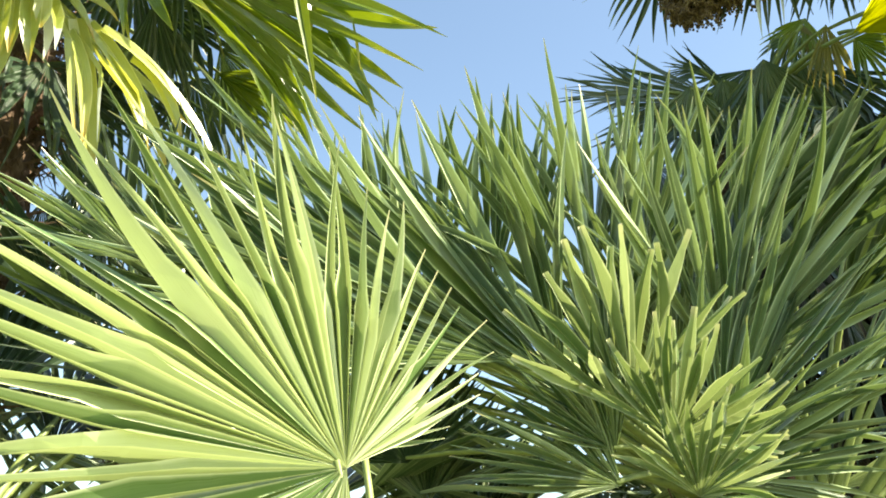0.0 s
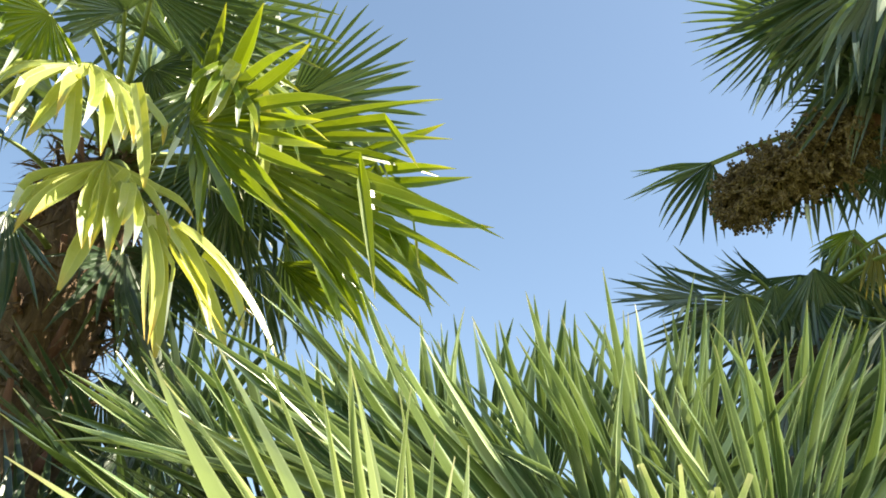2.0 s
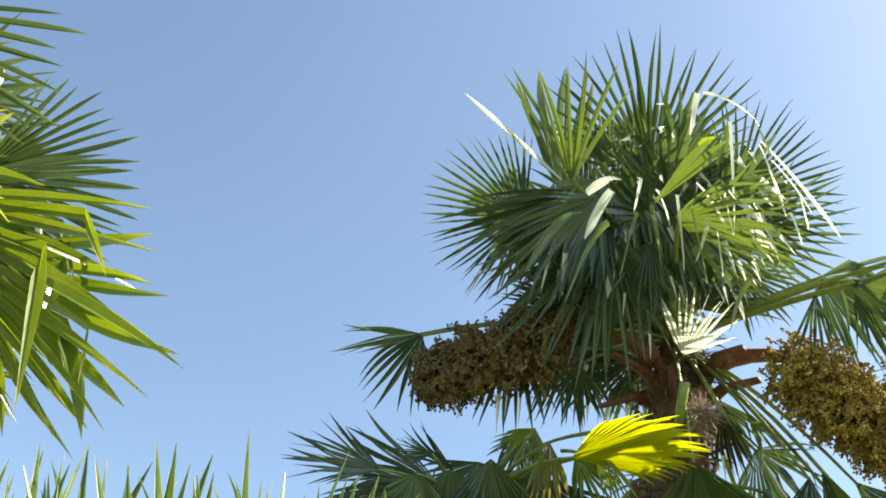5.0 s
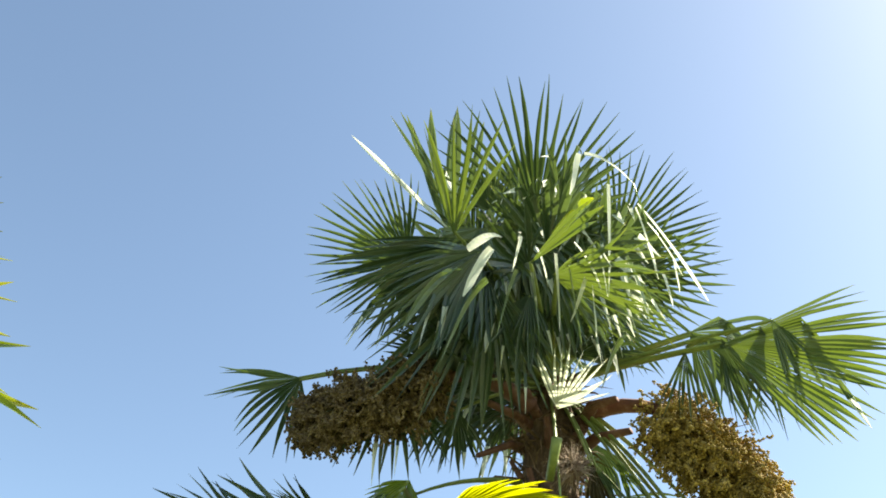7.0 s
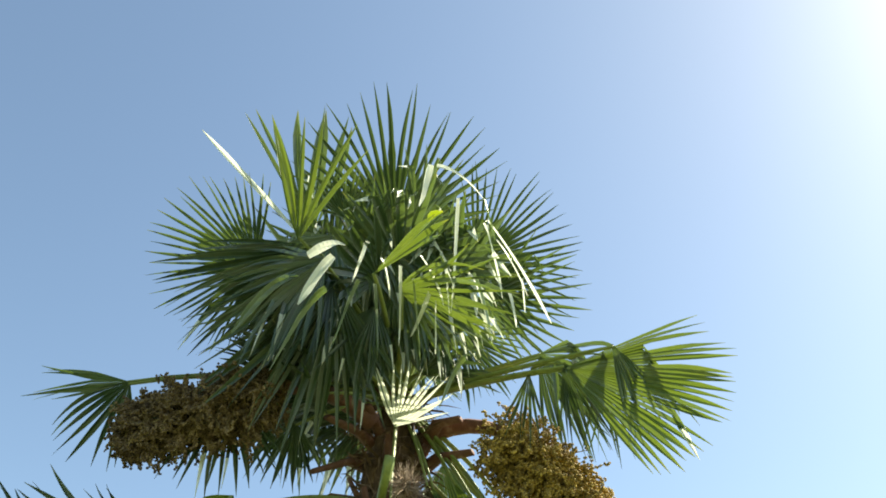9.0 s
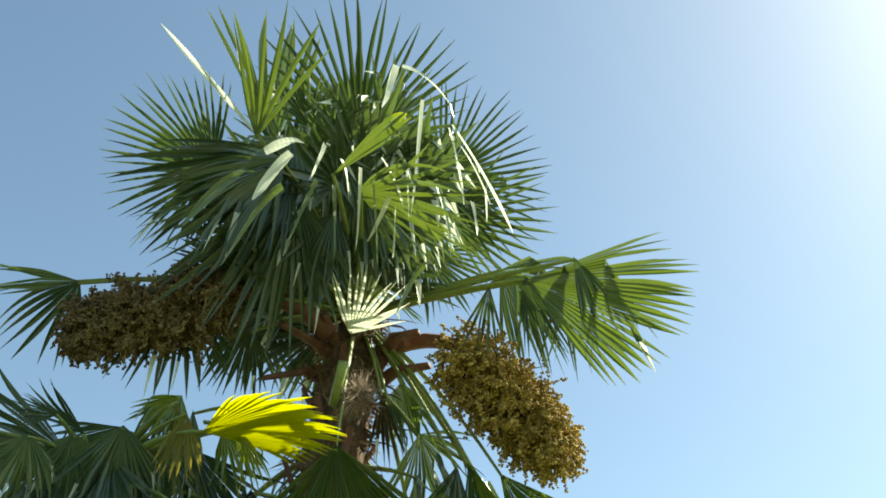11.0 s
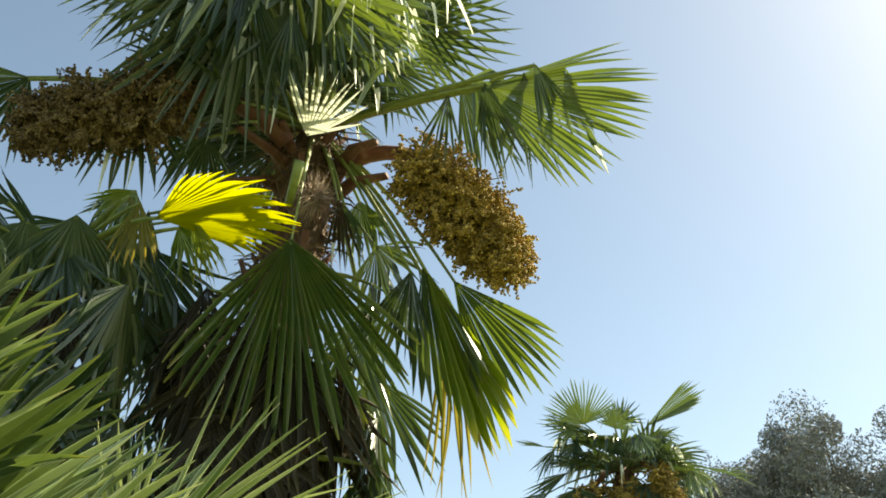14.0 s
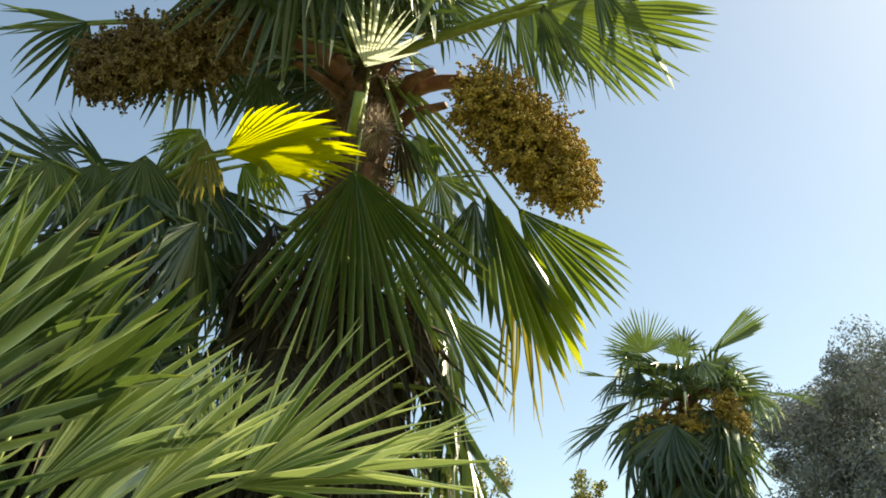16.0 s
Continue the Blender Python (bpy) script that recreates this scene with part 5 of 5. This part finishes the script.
# ---- far palm and trees ----
far_palm = palm_tree("fan_palm", (5.81, 5.04, 0.0), (5.81, 5.04, 3.98), "distant fan palm with a rounded crown and brown fruit", 0.13, 16, fibre=300)
frond(far_palm, (5.376, 5.018, 4.251), (5.187, 4.872, 4.546), (-0.665, -0.747, -0.008), 150, 26, LEAF, cup=0.1, droop=0.0, snap=0.0, steps=6, split=0.5, narrow=0.6, taper=0.7)
frond(far_palm, (5.396, 5.073, 4.250), (5.097, 5.223, 4.322), (-0.661, -0.749, 0.042), 120, 18, LEAF, cup=0.15, droop=0.25, snap=0.1, steps=7, wild=0.12)
frond(far_palm, (5.750, 4.728, 4.246), (5.919, 4.255, 4.438), (-0.903, -0.214, 0.373), 44, 16, LEAF, cup=0.3, droop=0.0, snap=0.0, steps=6, split=0.85, short=0.1)
frond(far_palm, (5.773, 5.019, 4.370), (5.844, 4.971, 4.593), (-0.689, -0.724, 0.038), 150, 24, DARK_SHADE, cup=0.15, droop=0.25, snap=0.1, steps=7, wild=0.12)
frond(far_palm, (5.587, 4.898, 4.239), (5.573, 4.797, 4.438), (-0.688, -0.724, -0.053), 170, 24, LEAF, cup=0.1, droop=0.1, snap=0.1, steps=7, wild=0.12)
frond(far_palm, (5.704, 4.850, 4.112), (5.647, 4.939, 3.897), (-0.700, -0.713, -0.034), 160, 22, DARK_SHADE, cup=0.1, droop=0.3, snap=0.2, steps=7, wild=0.14)
frond(far_palm, (5.744, 4.702, 4.167), (5.875, 4.472, 4.036), (-0.491, -0.812, 0.314), 150, 24, LEAF, cup=-0.1, droop=0.7, snap=0.35, steps=7, wild=0.16, split=0.4)
frond(far_palm, (5.466, 4.782, 4.119), (5.356, 4.777, 3.902), (-0.668, -0.719, 0.190), 150, 24, FRESH, cup=-0.1, droop=0.7, snap=0.35, steps=7, wild=0.16, split=0.4)
frond(far_palm, (5.597, 4.647, 4.125), (5.560, 4.580, 3.889), (-0.606, -0.775, 0.182), 150, 22, GREY, cup=-0.1, droop=0.7, snap=0.35, steps=7, wild=0.16, split=0.4)
frond(far_palm, (5.369, 5.087, 4.131), (5.256, 5.175, 3.859), (-0.840, -0.505, 0.197), 110, 18, DARK_SHADE, cup=-0.1, droop=0.7, snap=0.35, steps=7, wild=0.16, split=0.4)
frond(far_palm, (5.258, 5.329, 4.123), (5.051, 5.481, 4.156), (-0.466, -0.422, 0.777), 50, 9, DARK_SHADE, cup=0.15, droop=0.25, snap=0.1, steps=7, wild=0.12)
frond(far_palm, (5.311, 5.290, 4.110), (5.239, 5.462, 3.864), (-0.853, -0.406, 0.328), 70, 11, DARK_SHADE, cup=-0.1, droop=0.7, snap=0.35, steps=7, wild=0.16, split=0.4)
frond(far_palm, (5.413, 5.468, 3.830), (5.118, 5.813, 3.538), (-0.631, -0.444, 0.636), 60, 12, DARK_SHADE, cup=0.15, droop=0.25, snap=0.1, steps=7, wild=0.12)
frond(far_palm, (5.489, 5.340, 3.974), (5.269, 5.612, 3.769), (-0.643, -0.446, 0.623), 60, 12, DARK_SHADE, cup=0.15, droop=0.25, snap=0.1, steps=7, wild=0.12)
frond(far_palm, (6.109, 4.562, 3.970), (6.405, 4.246, 3.873), (-0.274, -0.462, 0.844), 40, 10, LEAF, cup=0.15, droop=0.25, snap=0.1, steps=7, wild=0.12)
frond(far_palm, (6.034, 4.581, 3.946), (6.185, 4.463, 3.661), (-0.431, -0.841, 0.329), 110, 18, GREY, cup=-0.1, droop=0.7, snap=0.35, steps=7, wild=0.16, split=0.4)
frond(far_palm, (5.766, 4.658, 3.587), (5.971, 4.384, 3.316), (-0.472, -0.755, 0.456), 85, 16, FRESH, cup=-0.1, droop=0.7, snap=0.35, steps=7, wild=0.16, split=0.4)
frond(far_palm, (5.752, 4.673, 3.588), (5.710, 4.754, 3.309), (-0.665, -0.662, 0.345), 80, 12, GREY, cup=-0.1, droop=0.7, snap=0.35, steps=7, wild=0.16, split=0.4)
frond(far_palm, (5.784, 5.248, 4.201), (5.764, 5.387, 3.948), (-0.797, -0.567, 0.210), 140, 20, DARK_SHADE, cup=-0.1, droop=0.7, snap=0.35, steps=7, wild=0.16, split=0.4)
frond(far_palm, (6.132, 4.906, 4.176), (6.265, 4.891, 3.918), (-0.539, -0.820, 0.191), 140, 20, DARK_SHADE, cup=-0.1, droop=0.7, snap=0.35, steps=7, wild=0.16, split=0.4)
skirt(far_palm, 2.4, 3.83, 30, DARK_SHADE, 0.6, 31, out=0.22)
skirt(far_palm, 2.3, 3.78, 26, DEAD_SHADE, 0.55, 34, out=0.18)
skirt(far_palm, 1.6, 2.6, 12, DRY, 0.7, 32, out=0.35)
rosette(far_palm, (5.81, 5.04, 3.95), 16, 0.26, 0.5, DARK_SHADE, 33, -25, 40, droop=0.9, snap=0.3)
skirt(far_palm, 3.0, 3.9, 18, DARK_SHADE, 0.55, 37, out=0.3, spread=150)
fruit_bunch(far_palm, (5.808, 5.038, 3.980), (5.763, 4.668, 3.900), (5.861, 4.601, 3.655), 2600, 0.09, 7, 'ochre bunch of palm fruit', berry=0.009)
fruit_bunch(far_palm, (5.808, 5.038, 3.980), (5.505, 5.045, 3.807), (5.423, 5.170, 3.516), 2400, 0.17, 8, 'brown bunch of palm fruit', berry=0.009)
fruit_bunch(far_palm, (5.808, 5.038, 3.980), (5.621, 4.861, 3.804), (5.673, 4.821, 3.609), 1300, 0.09, 10, 'brown bunch of palm fruit', berry=0.009)
leafy_tree('olive_tree', (17.9, 10.75, 0.0), 8.5, 3.3, 620000, 0.042, OLIVE, 'grey-green olive-like tree far behind the palms', 'tree', 3, 36)
leafy_tree('hedge_tree', (13.68, 21.54, 0.0), 8.59, 1.6, 30000, 0.06, HEDGE, 'far yellowish-green garden tree', 'tree', 4, 14)
leafy_tree('hedge_tree', (15.05, 18.47, 0.0), 7.44, 1.5, 20000, 0.06, HEDGE, 'far ochre-brown garden tree', 'tree', 9, 14)
